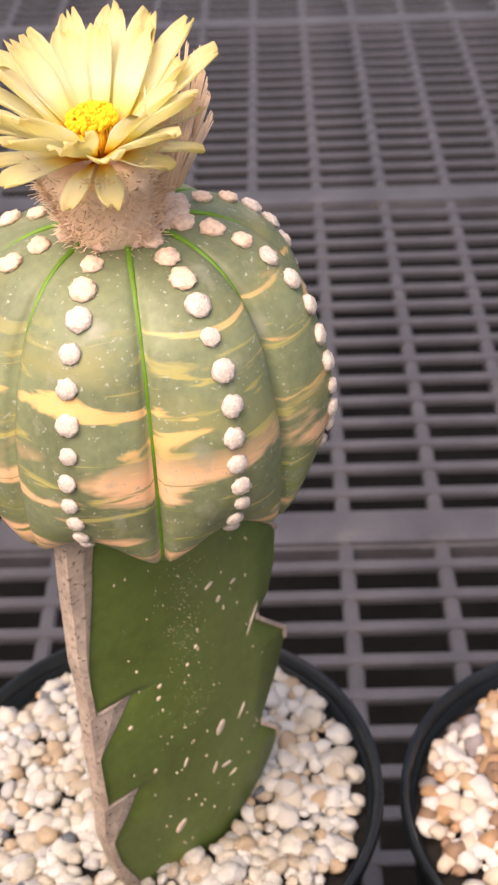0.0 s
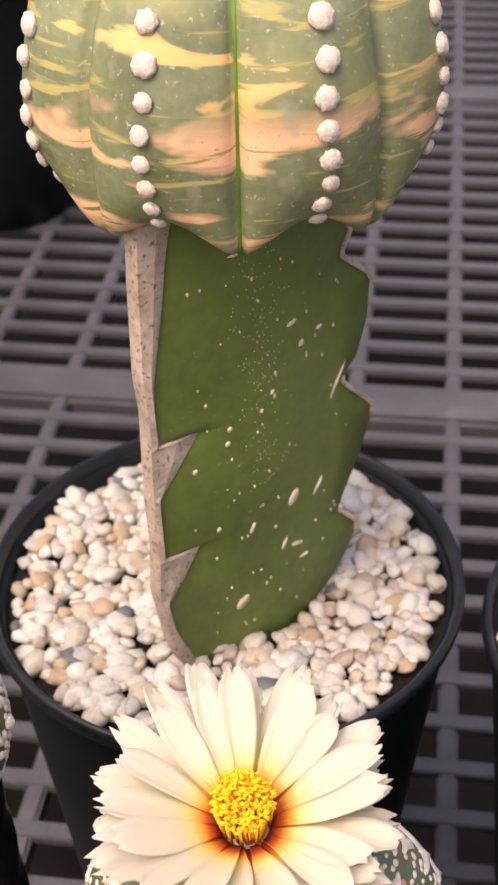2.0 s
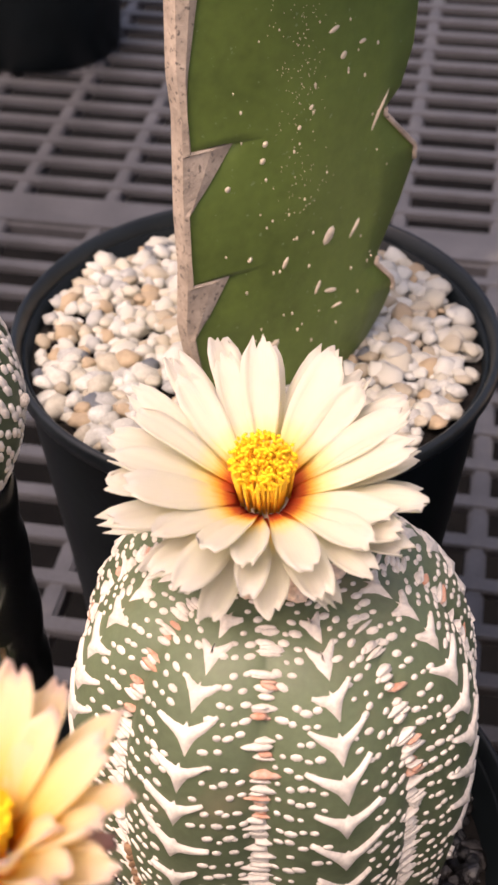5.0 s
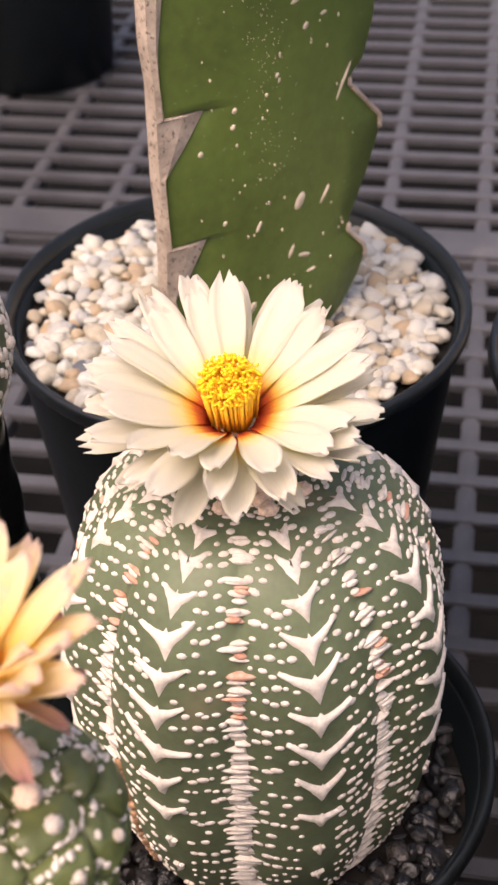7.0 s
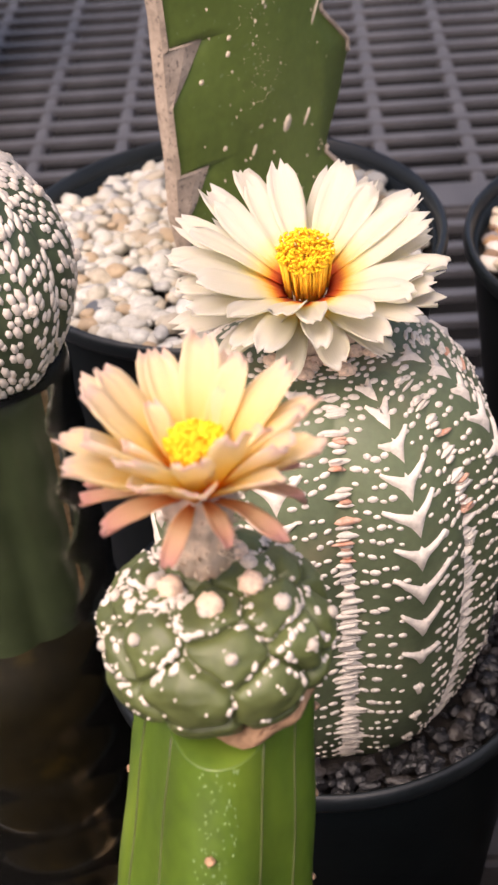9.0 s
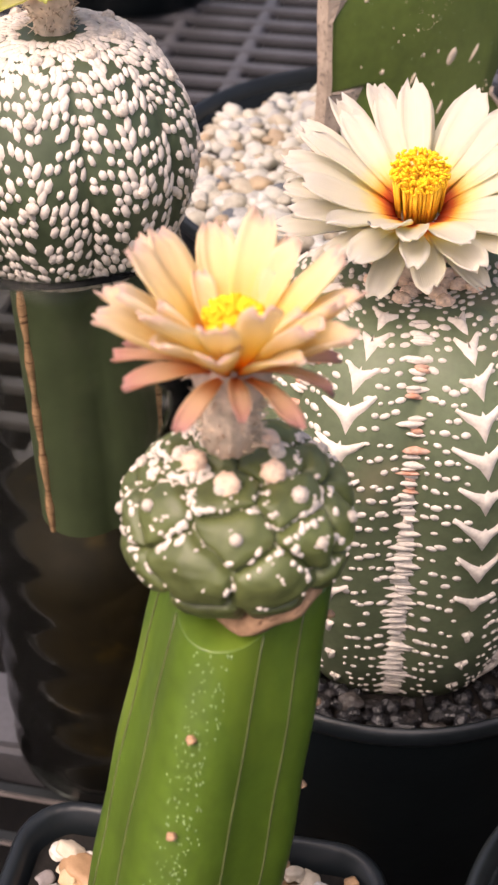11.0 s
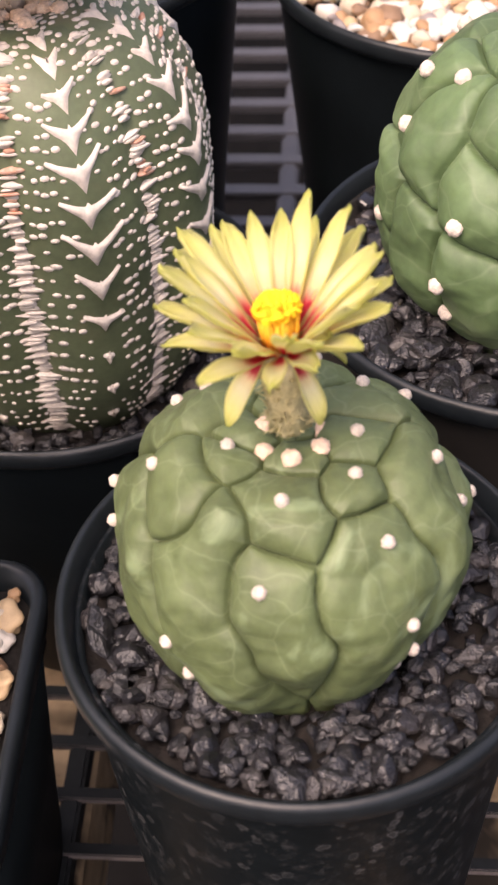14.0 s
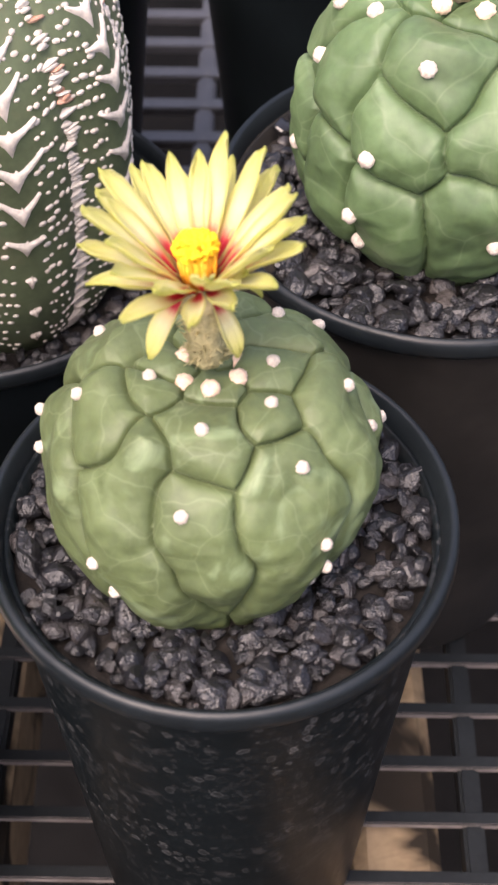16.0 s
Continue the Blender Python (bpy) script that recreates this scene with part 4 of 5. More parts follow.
face_n = Vector(((V2 - V1).normalized().y, -(V2 - V1).normalized().x, 0))
for s, z, ln, wd, up in ((0.63, 0.205, 0.0032, 0.0016, 1.0), (0.80, 0.203, 0.0035, 0.0006, 0.9), (0.92, 0.232, 0.0095, 0.0004, 1.2), (0.33, 0.288, 0.0026, 0.0004, 0.05), (0.62, 0.2625, 0.0020, 0.0006, 0.2), (0.68, 0.255, 0.0013, 0.0008, 0.7), (0.79, 0.2565, 0.0014, 0.0005, 0.1), (0.66, 0.187, 0.0028, 0.0007, -0.2), (0.58, 0.190, 0.0026, 0.0006, 1.4), (0.30, 0.176, 0.0032, 0.0014, 0.7), (0.38, 0.202, 0.0021, 0.0006, 1.3), (0.70, 0.181, 0.0022, 0.0004, 0.0), (0.2, 0.206, 0.001, 0.0006, 1), (0.27, 0.238, 0.0010, 0.0007, 1), (0.26, 0.2335, 0.0010, 0.0007, 1), (0.10, 0.228, 0.0010, 0.0008, 1), (0.50, 0.2445, 0.0009, 0.0005, 0.8), (0.44, 0.240, 0.0007, 0.0005, 1)):
    e = (V2 - V1).normalized()
    dome(bm, on_face(s, z), face_n, Vector((e.x, e.y, 0)) + Vector((0, 0, up * 1.5)), ln * 1.0, wd * 1.15, 0.0004, 8)
for i in range(70):
    s, z = rnd.uniform(0.08, 0.95), rnd.uniform(0.165, 0.285)
    q = rnd.uniform(0.0002, 0.0005)
    dome(bm, on_face(s, z), face_n, Vector((0, 0, 1)), q * 1.6, q, 0.0003, 5)
for i in range(260):
    s, z = rnd.gauss(0.45, 0.07), rnd.uniform(0.215, 0.30)
    dome(bm, on_face(min(max(s, 0.1), 0.9), z), face_n, Vector((0, 0, 1)), rnd.uniform(0.0001, 0.00028), 0.00012, 0.0002, 4)
part("scratch_marking", bm, M_LINE, stem, "pale scratches and specks on the skin", kind="stuff")

RA = 0.0490
bodyA = Ribbed([(0.012, -0.0248), (0.031, -0.0262), (0.0425, -0.0220), (0.0474, -0.0128), (0.0484, -0.002), (0.0462, 0.011), (0.0405, 0.0255), (0.030, 0.0355), (0.016, 0.0395), (0.003, 0.039)], 8, radians(-59.5), 0.10, 0.06, 0.8, 0.0006, 0.0085)
body = part("body", bodyA.mesh(176, 76), M_CACT_A, graft, "eight-ribbed green body with orange and cream variegation")
body.location = Vector((X1, Y1, Z1)) - o
wool_meshes = [mesh_of("areole", ball(1.0, q * 2.3, 0.24, 1.0, 3, 2.6), M_WOOLWHITE) for q in range(4)]
wool_tan = [mesh_of("areole", ball(1.0, q * 5.1, 0.34, 1.0, 3, 3.6), M_WOOL) for q in range(3)]
for k in range(8):
    a = radians(-59.5) + k * math.pi / 4
    for i in range(13):
        t = 0.22 + 0.685 * (i / 12) ** 0.95
        p, nn, da, dt = bodyA.basis(a + random.uniform(-0.02, 0.02), t)
        s = (0.0020 + 0.0009 * (i / 12)) * random.uniform(0.85, 1.12)
        areole(body, (wool_tan if i > 9 else wool_meshes)[(i + k) % 3], p + nn * 0.0005, nn, s * 0.98, 0.55)
for i in range(26):
    a, r_ = random.random() * 6.28, random.uniform(0.008, 0.0145)
    areole(body, wool_tan[i % 3], Vector((r_ * math.cos(a), r_ * math.sin(a), 0.0395)), Vector((0.3 * math.cos(a), 0.3 * math.sin(a), 1)), random.uniform(0.0022, 0.0034), 0.8)
for k in range(8):
    a = radians(-59.5) + (k + 0.5) * math.pi / 4
    bm = bmesh.new()
    pts_ = [bodyA.basis(a + 0.012 * noise.noise((k, i * 0.6, 0)), 0.22 + 0.70 * i / 24) for i in range(25)]
    tube(bm, [q[0] + q[1] * 0.0003 for q in pts_], 0.00075)
    part("furrow", bm, M_FURROW, body, "fresh green line in the furrow")
fa = flower(graft, Vector(FLOWER_A) - o, (8, -4), 12, [(11, 0.0250, 0.0074, 50, -0.04, 0.22, 0, 0), (14, 0.0290, 0.0074, 45, -0.06, 0.2, 14, 0), (12, 0.0200, 0.0060, 20, -0.12, 0.2, 5, 0)], [M_PET_A], 0.0050, 0.0075, (0.0118, 0.024), 21, wool=M_WOOLTAN, toothed=True, blunt=0.3, spread=8)
bm = bmesh.new()
for i in range(160):
    a, h = random.random() * 6.283, random.random()
    foot_ = Vector((0.0135 + 0.004 * math.cos(a), 0.006 + 0.004 * math.sin(a), -0.016))
    tip_ = foot_ + Vector((0.0045 * math.cos(a) + 0.005, 0.0045 * math.sin(a) + 0.002, 0.012 + 0.018 * h))
    rod(bm, foot_, tip_, 0.0006, 0.00015, 4)
part("withered_bloom", bm, M_WOOLTAN, fa, "dry tan withered bloom")
bm = bmesh.new()
for i in range(1500):
    a, h = random.random() * 6.283, random.random()
    r_ = 0.0100 + 0.0050 * h
    p = Vector((r_ * math.cos(a), r_ * math.sin(a), -0.024 + 0.026 * h))
    d = Vector((math.cos(a + random.uniform(-0.8, 0.8)), math.sin(a), random.uniform(-0.2, 1.4))).normalized()
    rod(bm, p, p + d * random.uniform(0.001, 0.0042), 0.00018, 0.00006, 3)
part("wool", bm, M_WOOLTAN, fa, "matted tan wool on the flower tube", kind="stuff")

# ---- barrel cactus with white chevrons and a cream bloom ----
XC, YC, ZC = BODY_C
star = thing("barrel_cactus", XC, YC, ZC, "dark green barrel cactus with white chevron markings and cream bloom", "cactus", "cacti")
bodyC = Ribbed([(0.030, -0.018), (0.0370, -0.006), (0.0422, 0.011), (0.0444, 0.030), (0.0452, 0.047), (0.0440, 0.064), (0.0395, 0.078), (0.0315, 0.0895), (0.021, 0.0955), (0.010, 0.0945), (0.002, 0.0925)], 8, radians(RIDGE_C), 0.075, 0.02, 0.8, 0.0003)
body = part("body", bodyC.mesh(176, 80), M_CACT_C, star, "green skin with shallow ribs")
dots = bmesh.new()
rnd = random.Random(17)
for k in range(8):
    a0 = radians(RIDGE_C) + k * math.pi / 4
    n_v = 12
    for i in range(n_v):
        t = 0.115 + 0.685 * (i / (n_v - 1)) ** 0.95
        p, nn, da, dt = bodyC.basis(a0 + rnd.uniform(-0.03, 0.03), t)
        r_ = p.xy.length
        bm = bmesh.new()
        big = (0.55 + 0.45 * min(1, max(0, (i - 2) / 3))) * (1 if i < 9 else 0.72)
        spine, half = [], []
        ln = [rnd.uniform(0.0058, 0.0085) * (r_ / 0.045) * big * (1 if i > 2 else 0.35) for _ in (0, 1)]
        rise = [rnd.uniform(0.0012, 0.0050) * big * (1 if i > 2 else 0.4) for _ in (0, 1)]
        for q in range(-6, 7):
            f, sd = abs(q) / 6, 0 if q < 0 else 1
            pp, n2, _, _ = bodyC.basis(a0 + (1 if q > 0 else -1) * ln[sd] * f / r_, t + rise[sd] * f ** 1.3 / 0.135)
            spine.append((pp, n2))
            half.append((0.0012 * (1 - f) ** 0.9 + 0.0004) * (0.75 + 0.25 * big) + (0.0011 * big if q == 0 else 0) + 0.0002 * rnd.random())
        rows_ = []
        for q, ((pp, n2), hw) in enumerate(zip(spine, half)):
            tang = (spine[min(q + 1, 12)][0] - spine[max(q - 1, 0)][0]).normalized()
            across = n2.cross(tang)
            low = hw * (1.7 if q == 6 else (1.3 if q in (5, 7) else 1.0))
            rows_.append([bm.verts.new(pp + across * hw - n2 * 0.0003), bm.verts.new(pp + across * hw * 0.55 + n2 * 0.0006), bm.verts.new(pp - across * low * 0.3 + n2 * (0.0013 if q == 6 else 0.0008)), bm.verts.new(pp - across * low - n2 * 0.0003)])
        for ra, rb in zip(rows_, rows_[1:]):
            for q in range(3):
                bm.faces.new((ra[q], rb[q], rb[q + 1], ra[q + 1]))
        bm.faces.new(rows_[0])
        bm.faces.new(rows_[-1][::-1])
        bmesh.ops.recalc_face_normals(bm, faces=bm.faces)
        part("chevron", bm, M_FLECK, body)
    row_t = 0.07
    while row_t < 0.90:
        r_ = bodyC.at(a0, row_t).xy.length
        edge_ = math.pi / 8 * 0.84
        for sgn in (1, -1):
            off = math.pi / 8 * rnd.uniform(0.20, 0.42)
            while off < edge_:
                if rnd.random() < 0.84:
                    p, nn, da, dt = bodyC.basis(a0 + sgn * off + rnd.uniform(-0.008, 0.008), min(row_t + off * 0.035 + rnd.uniform(-0.004, 0.004), 0.92))
                    s = rnd.uniform(0.0006, 0.00118) * (0.75 if row_t < 0.2 else 1)
                    dome(dots, p, nn, da + dt * rnd.uniform(-0.1, 0.4) * sgn, s * rnd.uniform(0.95, 1.5), s * 0.8, 0.0004, 7)
                off += rnd.uniform(0.0017, 0.0030) / max(r_, 0.012)
        row_t += 0.0031 / 0.135
    av = a0 + math.pi / 8
    reds = bmesh.new()
    for i in range(120):
        t = 0.07 + 0.73 * i / 119
        dens = 1.0 if t < 0.42 else (0.85 if t < 0.58 else (0.95 if math.sin(t * 125 + k) > -0.1 else 0.12))
        if rnd.random() > dens:
            continue
        p, nn, da, dt = bodyC.basis(av + rnd.uniform(-0.03, 0.03), t)
        lng = rnd.uniform(0.0026, 0.0042) if t < 0.45 else rnd.uniform(0.0016, 0.0032)
        target = reds if 0.50 < t < 0.74 and rnd.random() < 0.22 else dots
        av_ = av + rnd.uniform(-0.03, 0.03)
        p, side_, out_ = bodyC.at(av_, t), Vector((-math.sin(av), math.cos(av), 0)), Vector((math.cos(av), math.sin(av), 0.25 * dt.z))
        dome(target, p + out_ * 0.0009, out_ - dt * out_.dot(dt), side_ + dt * rnd.uniform(-0.18, 0.18), lng * rnd.uniform(0.6, 1.3), rnd.uniform(0.0004, 0.0009), 0.0006, 8, 0.0012)
    part("furrow_wool", reds, M_FLECKRED, body, "rusty dried areoles in the furrow", kind="stuff")
part("fleck_cover", dots, M_FLECK, body, "white woolly flecks", kind="stuff")
for k in range(8):
    a = radians(RIDGE_C) + k * math.pi / 4
    for t in (0.875, 0.915, 0.95):
        p, nn, da, dt = bodyC.basis(a, t)
        areole(body, wool_tan[k % 3], p + nn * 0.0004, nn, 0.0021, 0.8)
bm = bmesh.new()
for t in range(14):
    p, nn, da, dt = bodyC.basis(radians(RIDGE_C - 60 - t * 0.3), 0.13 + 0.016 * t)
    dome(bm, p, nn, dt, 0.0024, 0.0010 + 0.0005 * math.sin(t), 0.0014, 7)
part("scar", bm, M_CALLUS, body, "orange-brown dried scar")
flower(star, Vector(FLOWER_C) - Vector(BODY_C), (TILT_C, 0), 0, [(16, 0.0255, 0.0072, 34, -0.06, 0.14, 4, 0), (18, 0.0278, 0.0074, 23, -0.05, 0.12, 14, 0), (14, 0.0250, 0.0070, 12, -0.08, 0.10, 0, 0)], [M_PET_C], 0.0060, 0.0115, (0.0066, 0.021), 33, toothed=True, wool=M_TUBEWOOL, anther=0.0006, spread=-5)

# ---- small graft with a peach bloom ----
foot_d, top_d = Vector(STEM_D[0]), Vector(STEM_D[1])
small = thing("grafted_cactus", foot_d.x, foot_d.y, foot_d.z, "dark olive white-flecked cactus with peach bloom on a bright green stem", "cactus", "cacti")
rings = []
for i in range(31):
    f = i / 30
    cpt = foot_d.lerp(top_d, f) - foot_d
    base_r = 0.0188 + 0.0022 * math.sin(f * 3.0) - 0.0030 * f
    ring = []
    for j in range(72):
        a = 2 * math.pi * j / 72
        k = abs(math.cos(1.5 * (a - radians(RIB_D)))) 
        r_ = base_r * (0.72 + 0.32 * k ** 2.6) * (1 + 0.010 * math.sin(f * 26 + a))
        ring.append(Vector((cpt.x + r_ * math.cos(a), cpt.y + r_ * math.sin(a), cpt.z)))
    rings.append(ring)
for shrink, up in ((0.996, 0.0002), (0.975, 0.0003), (0.55, 0.0003)):
    cpt = sum(rings[30], Vector()) / 72
    rings.append([cpt + (q - cpt) * shrink + Vector((0, 0, up)) for q in rings[30]])
bm = loft(rings)
stem = part("stem", bm, M_STEM_D, small, "glossy bright green three-ribbed stem")
spine_meshes = [mesh_of("spine_cluster", ball(0.0009, q, 0.6, 0.8, 2, 3.0), M_CALLUS) for q in range(2)]
for q in range(3):
    a = radians(RIB_D) + q * 2 * math.pi / 3
    for i in range(6):
        f = 0.10 + 0.155 * i + 0.04 * q
        cpt = foot_d.lerp(top_d, f) - foot_d
        r_ = (0.0188 + 0.0022 * math.sin(f * 3.0) - 0.0022 * f) * 1.04
        pp = cpt + Vector((r_ * math.cos(a), r_ * math.sin(a), 0))
        place("spine_cluster", spine_meshes[i % 2], stem, Matrix.Translation(pp))
bm = bmesh.new()
wax = random.Random(12)
for i in range(520):
    f = wax.random() ** 1.2 * 29.9
    ring_a, ring_b = rings[int(f)], rings[int(f) + 1]
    j = (int((radians(RIB_D) % (2 * math.pi)) / (2 * math.pi) * 72) + wax.choice((-2, -1, -1, 0, 0, 0, 1, 1, 2))) % 72
    q0 = ring_a[j].lerp(ring_b[j], f - int(f)).lerp(ring_a[(j + 1) % 72].lerp(ring_b[(j + 1) % 72], f - int(f)), wax.random())
    cen = sum(ring_a, Vector()) / 72
    dome(bm, q0, (q0 - cen).normalized(), Vector((0, 0.1, 1)), wax.uniform(0.00015, 0.0006), wax.uniform(0.0001, 0.00022), 0.0001, 5, 0.0001)
part("wax", bm, M_WAX, stem, "pale waxy bloom along the rib", kind="stuff")
for q in range(3):
    for w in (-0.62, 0.62):
        a = radians(RIB_D) + q * 2 * math.pi / 3 + w
        j = int((a % (2 * math.pi)) / (2 * math.pi) * 72)
        bm = bmesh.new()
        tube(bm, [sum(r0, Vector()) / 72 + (r0[j] - sum(r0, Vector()) / 72) * 1.006 for r0 in rings[:31]], 0.00022, 5)
        part("skin_line", bm, M_CACT_D, stem, "thin dark line down the stem")
bm = bmesh.new()
j = int((radians(RIB_D - 34) % (2 * math.pi)) / (2 * math.pi) * 72)
cen = sum(rings[8], Vector()) / 72
dome(bm, rings[8][j], (rings[8][j] - cen).normalized(), Vector((0.3, 0, 1)), 0.0042, 0.0032, 0.0008, 8)
part("scar", bm, M_CALLUS, stem, "orange-brown dried scar")
part("callus", lathe([(0.006, -0.0020), (0.0104, -0.0014), (0.0113, 0.0), (0.0108, 0.0013), (0.008, 0.0018)], 40, 0.12), M_CALLUS, small, "brown dried graft union").matrix_basis = Matrix.Translation(top_d - foot_d + Vector((0.0062, -0.0030, 0.0052))) @ Euler((radians(4), radians(-27), 0)).to_matrix().to_4x4()
XD, YD, ZD = BODY_D


LOBES_D = [(-175, 64), (21, 71), (29, 44), (-94, 67), (-28, 51), (-139, 39), (-79, 39), (-34, 24), (-179, 39), (148, 72), (-6, 18), (-160, 18), (-104, 16), (-58, 11)]
cent = [unit(*q) for q in LOBES_D] + [unit(az, el) for az, el in ((60, 50), (110, 50), (165, 50), (20, 20), (65, 18), (110, 20), (150, 20), (-178, 16), (-145, -14), (-100, -42), (-50, -42), (-15, -24), (10, -20), (45, -20), (90, -20), (135, -20), (178, -20))]
bm, surf = tuberculate(0.0182, 0.0132, cent, 0.050, 0.09, 260, 140, -0.92, 0.04, fine=0.035)
body = part("body", bm, M_CACT_D, small, "lumpy dark olive body with white flecks")
body.location = Vector(BODY_D) - foot_d
rnd = random.Random(5)
for i, c in enumerate(cent[:12]):
    areole(body, wool_meshes[i % 4], surf(c) * 1.01, c, 0.0010 if c.z < 0.75 else 0.0014, 0.9)
for i in range(5):
    c = unit(-90 + 72 * i, 70)
    areole(body, wool_tan[i % 3], surf(c) * 1.02, c, 0.0021, 0.95)
bm = bmesh.new()
for i in range(7000):
    d = unit(rnd.uniform(0, 360), rnd.uniform(-15, 75))
    near = sorted(((d - c).length, k) for k, c in enumerate(cent))[:2]
    gap = near[1][0] - near[0][0]
    around = noise.noise(d * 3.5 + Vector((3, 1, 8)))
    ring_ = 0.05 < gap < 0.16 and around > -0.05 and d.z > 0.0
    if (ring_ and rnd.random() < 0.34) or (gap < 0.05 and rnd.random() < 0.16 and d.z > -0.1) or rnd.random() < 0.025:
        s = rnd.uniform(0.00038, 0.00066) if ring_ else rnd.uniform(0.0002, 0.00036)
        away = d - cent[near[0][1]]
        dome(bm, surf(d), d, away.cross(d) + 0.3 * away, s * rnd.uniform(1.0, 1.9), s, 0.0004, 6)
part("fleck_cover", bm, M_FLECK, body, "clusters of white flecks", kind="stuff")
flower(small, Vector(FLOWER_D) - foot_d, (TILT_D, 2), 8, [(5, 0.0125, 0.0046, 60, -0.10, 0.22, 200, 0), (12, 0.0200, 0.0066, 56, -0.06, 0.2, 18, 0), (11, 0.0205, 0.0060, 42, -0.10, 0.2, 3, 0), (12, 0.0135, 0.0034, 24, -0.35, 0.2, 9, 1)], [M_PET_D, M_PET_D2], 0.0042, 0.0076, (0.0054, 0.016), 44, wool=M_TUBEWOOL, anther=0.0007, toothed=True, blunt=0.6)

# ---- speckled cactus standing in a clear bottle ----
XE, YE, ZE = BODY_E
bottle = thing("plastic_bottle", XE - 0.003, YE, 0.0, "clear ribbed plastic bottle holding a grafted cactus", "bottle")
prof = [(0, 0.001), (0.031, 0.001), (0.0335, 0.005)]
for i in range(56):
    z = 0.012 + 0.0033 * i
    prof += [(0.0338 - 0.0045 * (z / 0.2) ** 2 + 0.00035 * math.cos(i * math.pi / 3), z)]
prof += [(0.0285, 0.199), (0.0272, 0.199)] + [(r_ - 0.0013, z) for r_, z in reversed(prof[2:])] + [(0, 0.004)]
part("shell", lathe(prof, 64), M_GLASS, bottle, "clear plastic shell with rings").visible_shadow = False
part("filling", lathe([(0, 0.005), (0.030, 0.005), (0.0305, 0.03), (0.0285, 0.085), (0.0275, 0.108), (0.0, 0.110)], 48), M_WATER, bottle, "murky brown filling")
speck = thing("speckled_cactus", XE, YE, 0.08, "round dark green cactus densely flecked white, grafted in a bottle", "cactus", "cacti")
rings = []
for i in range(21):
    z = 0.110 * i / 20
    rings.append([Vector(((0.0185 * (0.8 + 0.22 * abs(math.cos(1.5 * a)))) * math.cos(a), (0.0185 * (0.8 + 0.22 * abs(math.cos(1.5 * a)))) * math.sin(a), z)) for a in [2 * math.pi * j / 48 for j in range(48)]])
est = part("stem", loft(rings), M_CACT_E, speck, "dark green rootstock")
for q in range(3):
    a = q * 2 * math.pi / 3
    bm = bmesh.new()
    tube(bm, [Vector((0.0190 * math.cos(a), 0.0190 * math.sin(a), 0.110 * i / 20)) for i in range(21)], [0.0011 + 0.0004 * math.sin(i * 2.1) for i in range(21)])
    part("rib_edge", bm, M_CALLUS, est, "brown corky rib edge")
bodyE = Ribbed([(0.012, -0.028), (0.021, -0.027), (0.0275, -0.018), (0.0318, -0.005), (0.0318, 0.006), (0.0275, 0.017), (0.0205, 0.0255), (0.011, 0.029), (0.002, 0.0285)], 8, radians(-40), 0.05, 0.03, 0.8)
body = part("body", bodyE.mesh(128, 56), M_CACT_E, speck, "dark green ribbed body")
body.location = (0, 0, ZE - 0.08)
bm = bmesh.new()
rnd = random.Random(3)
for k in range(84):
    a = 2 * math.pi * k / 84
    for i in range(24):
        t = 0.08 + 0.84 * (i + rnd.random() * 0.6) / 24
        p, nn, da, dt = bodyE.basis(a + rnd.uniform(-0.02, 0.02), t)
        if rnd.random() < 0.86:
            s = rnd.uniform(0.0010, 0.00155)
            dome(bm, p, nn, dt + da * 0.35 * (1 if (k // 5) % 2 else -1), s * rnd.uniform(1.0, 1.8), s * 0.8, 0.0005, 6)
part("fleck_cover", bm, M_FLECK, body, "dense rows of white flecks", kind="stuff")
for k in range(8):
    for t in (0.45, 0.65, 0.82):
        p, nn, da, dt = bodyE.basis(radians(-40) + k * math.pi / 4, t)
        areole(body, wool_meshes[k % 4], p + nn * 0.0004, nn, 0.0015, 0.8)
flower(speck, Vector((0.0, 0.0, ZE - 0.08 + 0.040)), (8, 0), 0, [(10, 0.016, 0.006, 40, -0.1, 0.2, 0, 0), (9, 0.014, 0.005, 20, -0.1, 0.2, 10, 0)], [M_PET_F], 0.0032, 0.006, (0.0055, 0.013), 71, wool=M_TUBEWOOL)

# ---- two smooth cushioned cacti ----
XF, YF, ZF = BODY_F
plain = thing("smooth_cactus", XF, YF, ZF, "smooth grey-green cushioned cactus with lemon-yellow bloom", "cactus", "cacti")
BACK_F = ((80, 50), (110, 44), (10, 10), (50, 14), (95, 12), (135, 8), (20, -20), (65, -22), (110, -20), (150, -22))
cells_f = [[unit(*q) for q in cell] for cell in CELLS_F] + [unit(*q) for q in BACK_F] + [unit(-90, 80), unit(100, 80)]
bm, surf = tuberculate(RF[0], RF[1], cells_f, 0.048, 0.068, 560, 320, -0.80, 0.05, 0.20, (-0.003, -0.0065), 0.015, 0.20, 0.02)
body = part("body", bm, M_CACT_F, plain, "smooth green body parted into rounded cushions")
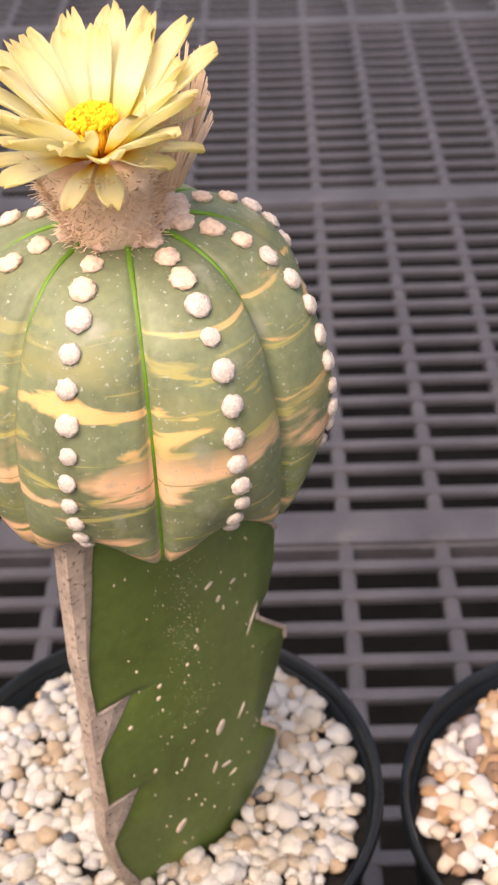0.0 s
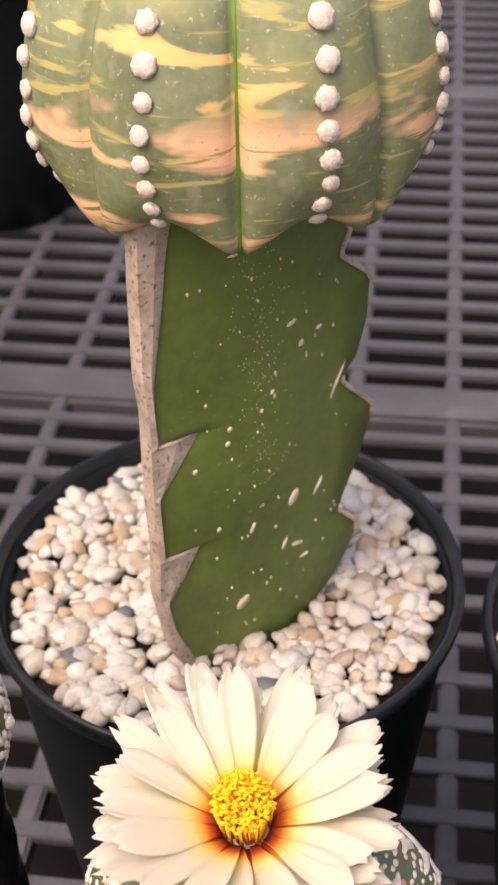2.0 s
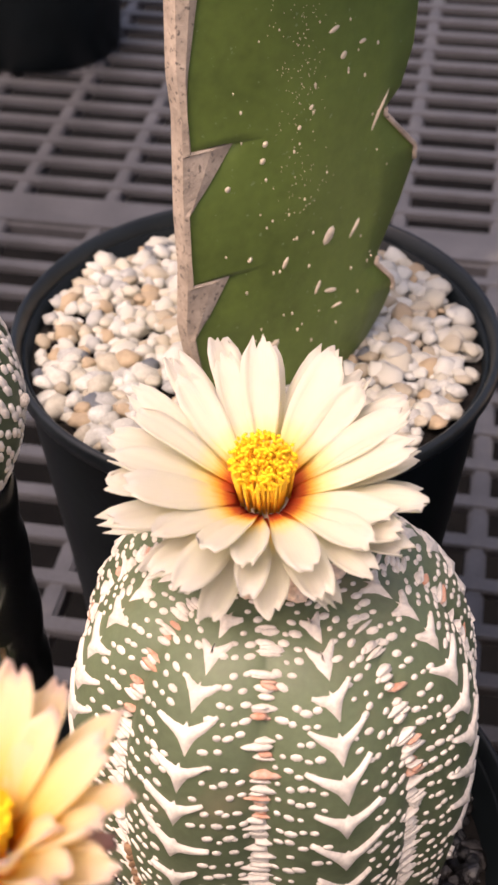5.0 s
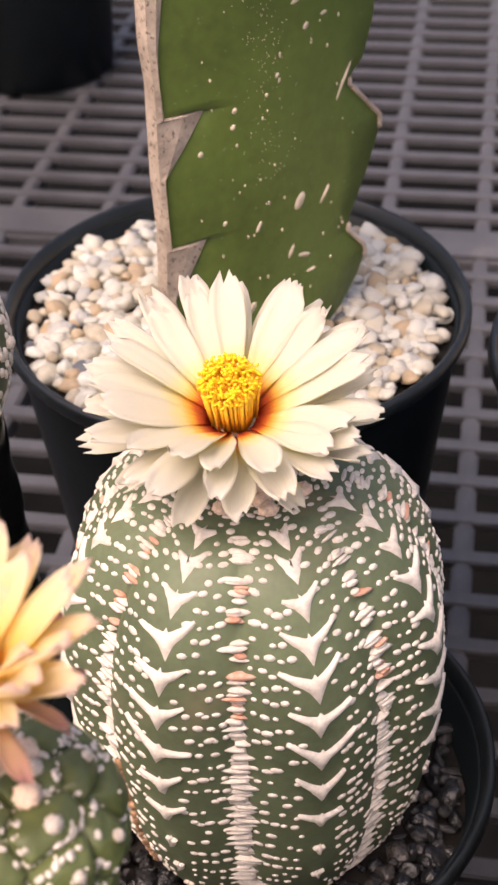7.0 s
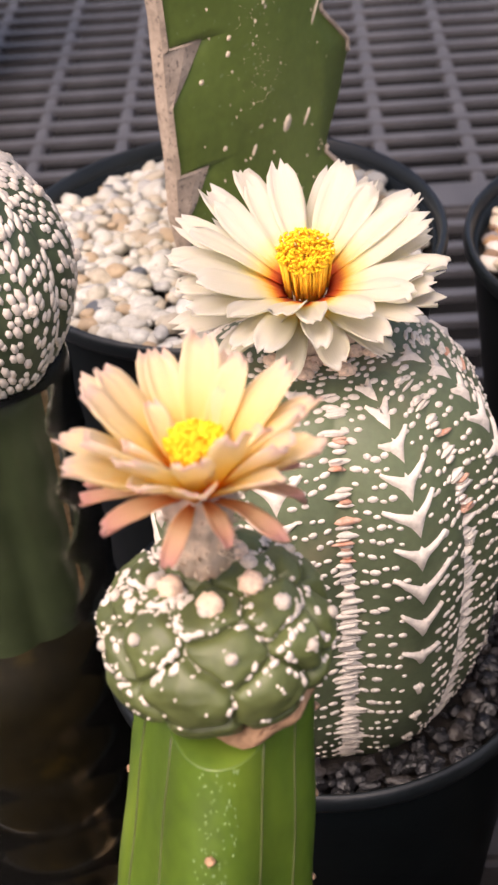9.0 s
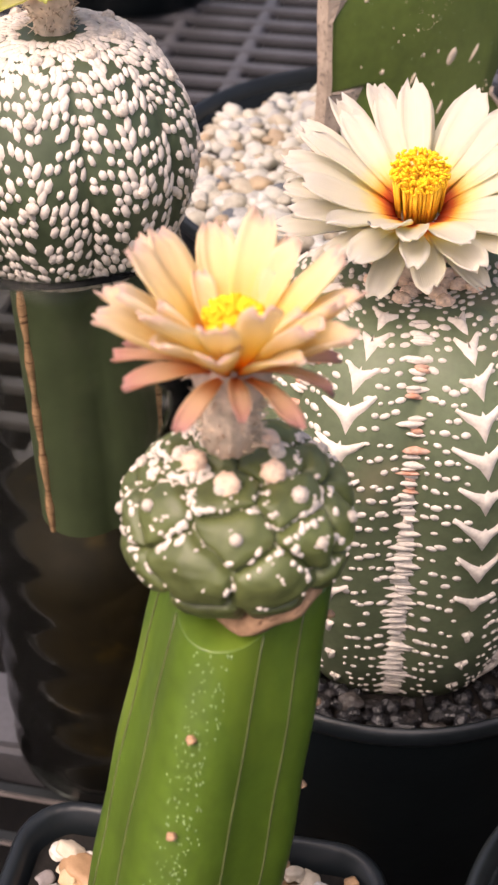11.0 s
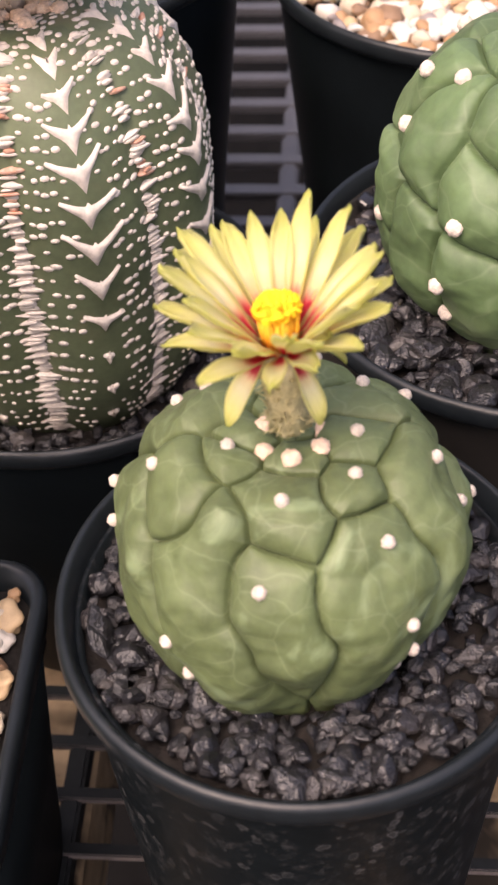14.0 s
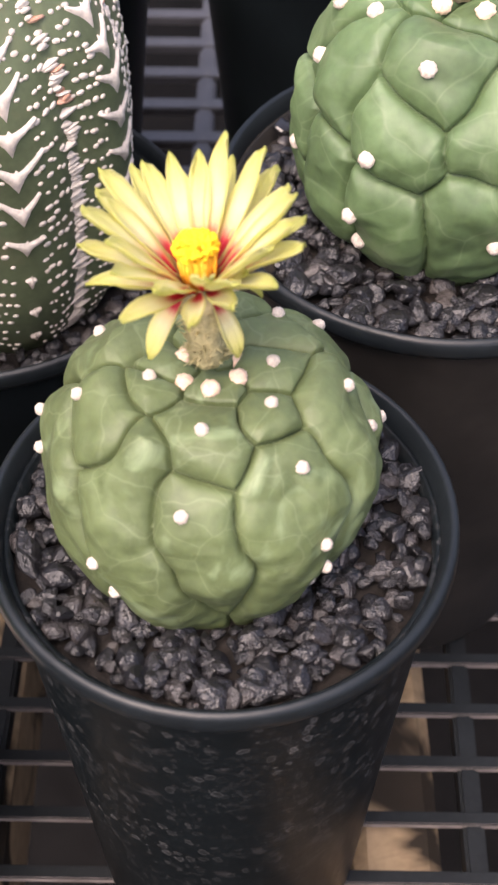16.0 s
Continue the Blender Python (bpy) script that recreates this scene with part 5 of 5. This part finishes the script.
for i, (az, el) in enumerate(AREOLES_F + list(BACK_F)):
    c = unit(az, el)
    areole(body, wool_meshes[i % 4], surf(c) * 1.008, c, 0.00125, 0.95)
for i in range(6):
    c = unit(-90 + 60 * i, 80)
    areole(body, wool_tan[i % 3], surf(c) * 1.01, c, 0.0017, 0.9)
flower(plain, Vector(FLOWER_F) - Vector(BODY_F), (TILT_F, -4), 0, [(5, 0.0100, 0.0036, 40, -0.06, 0.25, 170, 0), (17, 0.0208, 0.0043, 52, -0.06, 0.25, 0, 0), (13, 0.0190, 0.0042, 36, -0.05, 0.25, 16, 0), (4, 0.0115, 0.0042, -28, -0.35, 0.25, 215, 0)], [M_PET_F], 0.0036, 0.0070, (0.0042, 0.0175), 55, wool=M_TUBE, anther=0.0007, spread=5, blunt=-0.2)

XG, YG, ZG = BODY_G
plain2 = thing("smooth_cactus", XG, YG, ZG, "larger smooth deep green cushioned cactus with a faded flower tube", "cactus", "cacti")
BACK_G = ((-45, 34), (-20, 40), (30, 42), (80, 40), (130, 42), (175, 44), (0, 5), (-50, 0), (45, 6), (90, 8), (135, 6), (20, -25), (70, -25), (115, -25), (-5, -30), (-50, -30), (175, -10), (-170, 6))
cells_g = [[unit(*q) for q in cell] for cell in CELLS_G] + [unit(*q) for q in BACK_G] + [unit(-60, 76), unit(30, 76), unit(150, 76)]
bm, surf = tuberculate(RG[0], RG[1], cells_g, 0.046, 0.068, 480, 280, -0.84, 0.05, fine=0.016, broad=0.2)
body = part("body", bm, M_CACT_G, plain2, "smooth deep green body parted into broad cushions")
for i, (az, el) in enumerate(AREOLES_G + list(BACK_G[:14])):
    c = unit(az, el)
    areole(body, wool_meshes[i % 4], surf(c) * 1.006, c, 0.0019, 0.9)
for i in range(7):
    c = unit(-90 + 51 * i, 74)
    areole(body, wool_tan[i % 3], surf(c) * 1.01, c, 0.0022, 0.9)
flower(plain2, Vector((-0.004, 0, RG[1] + 0.013)), (4, 0), 0, [(10, 0.012, 0.004, 62, -0.05, 0.3, 0, 0)], [M_PET_F], 0.0032, 0.006, (0.0062, 0.019), 61, wool=M_TUBEWOOL)
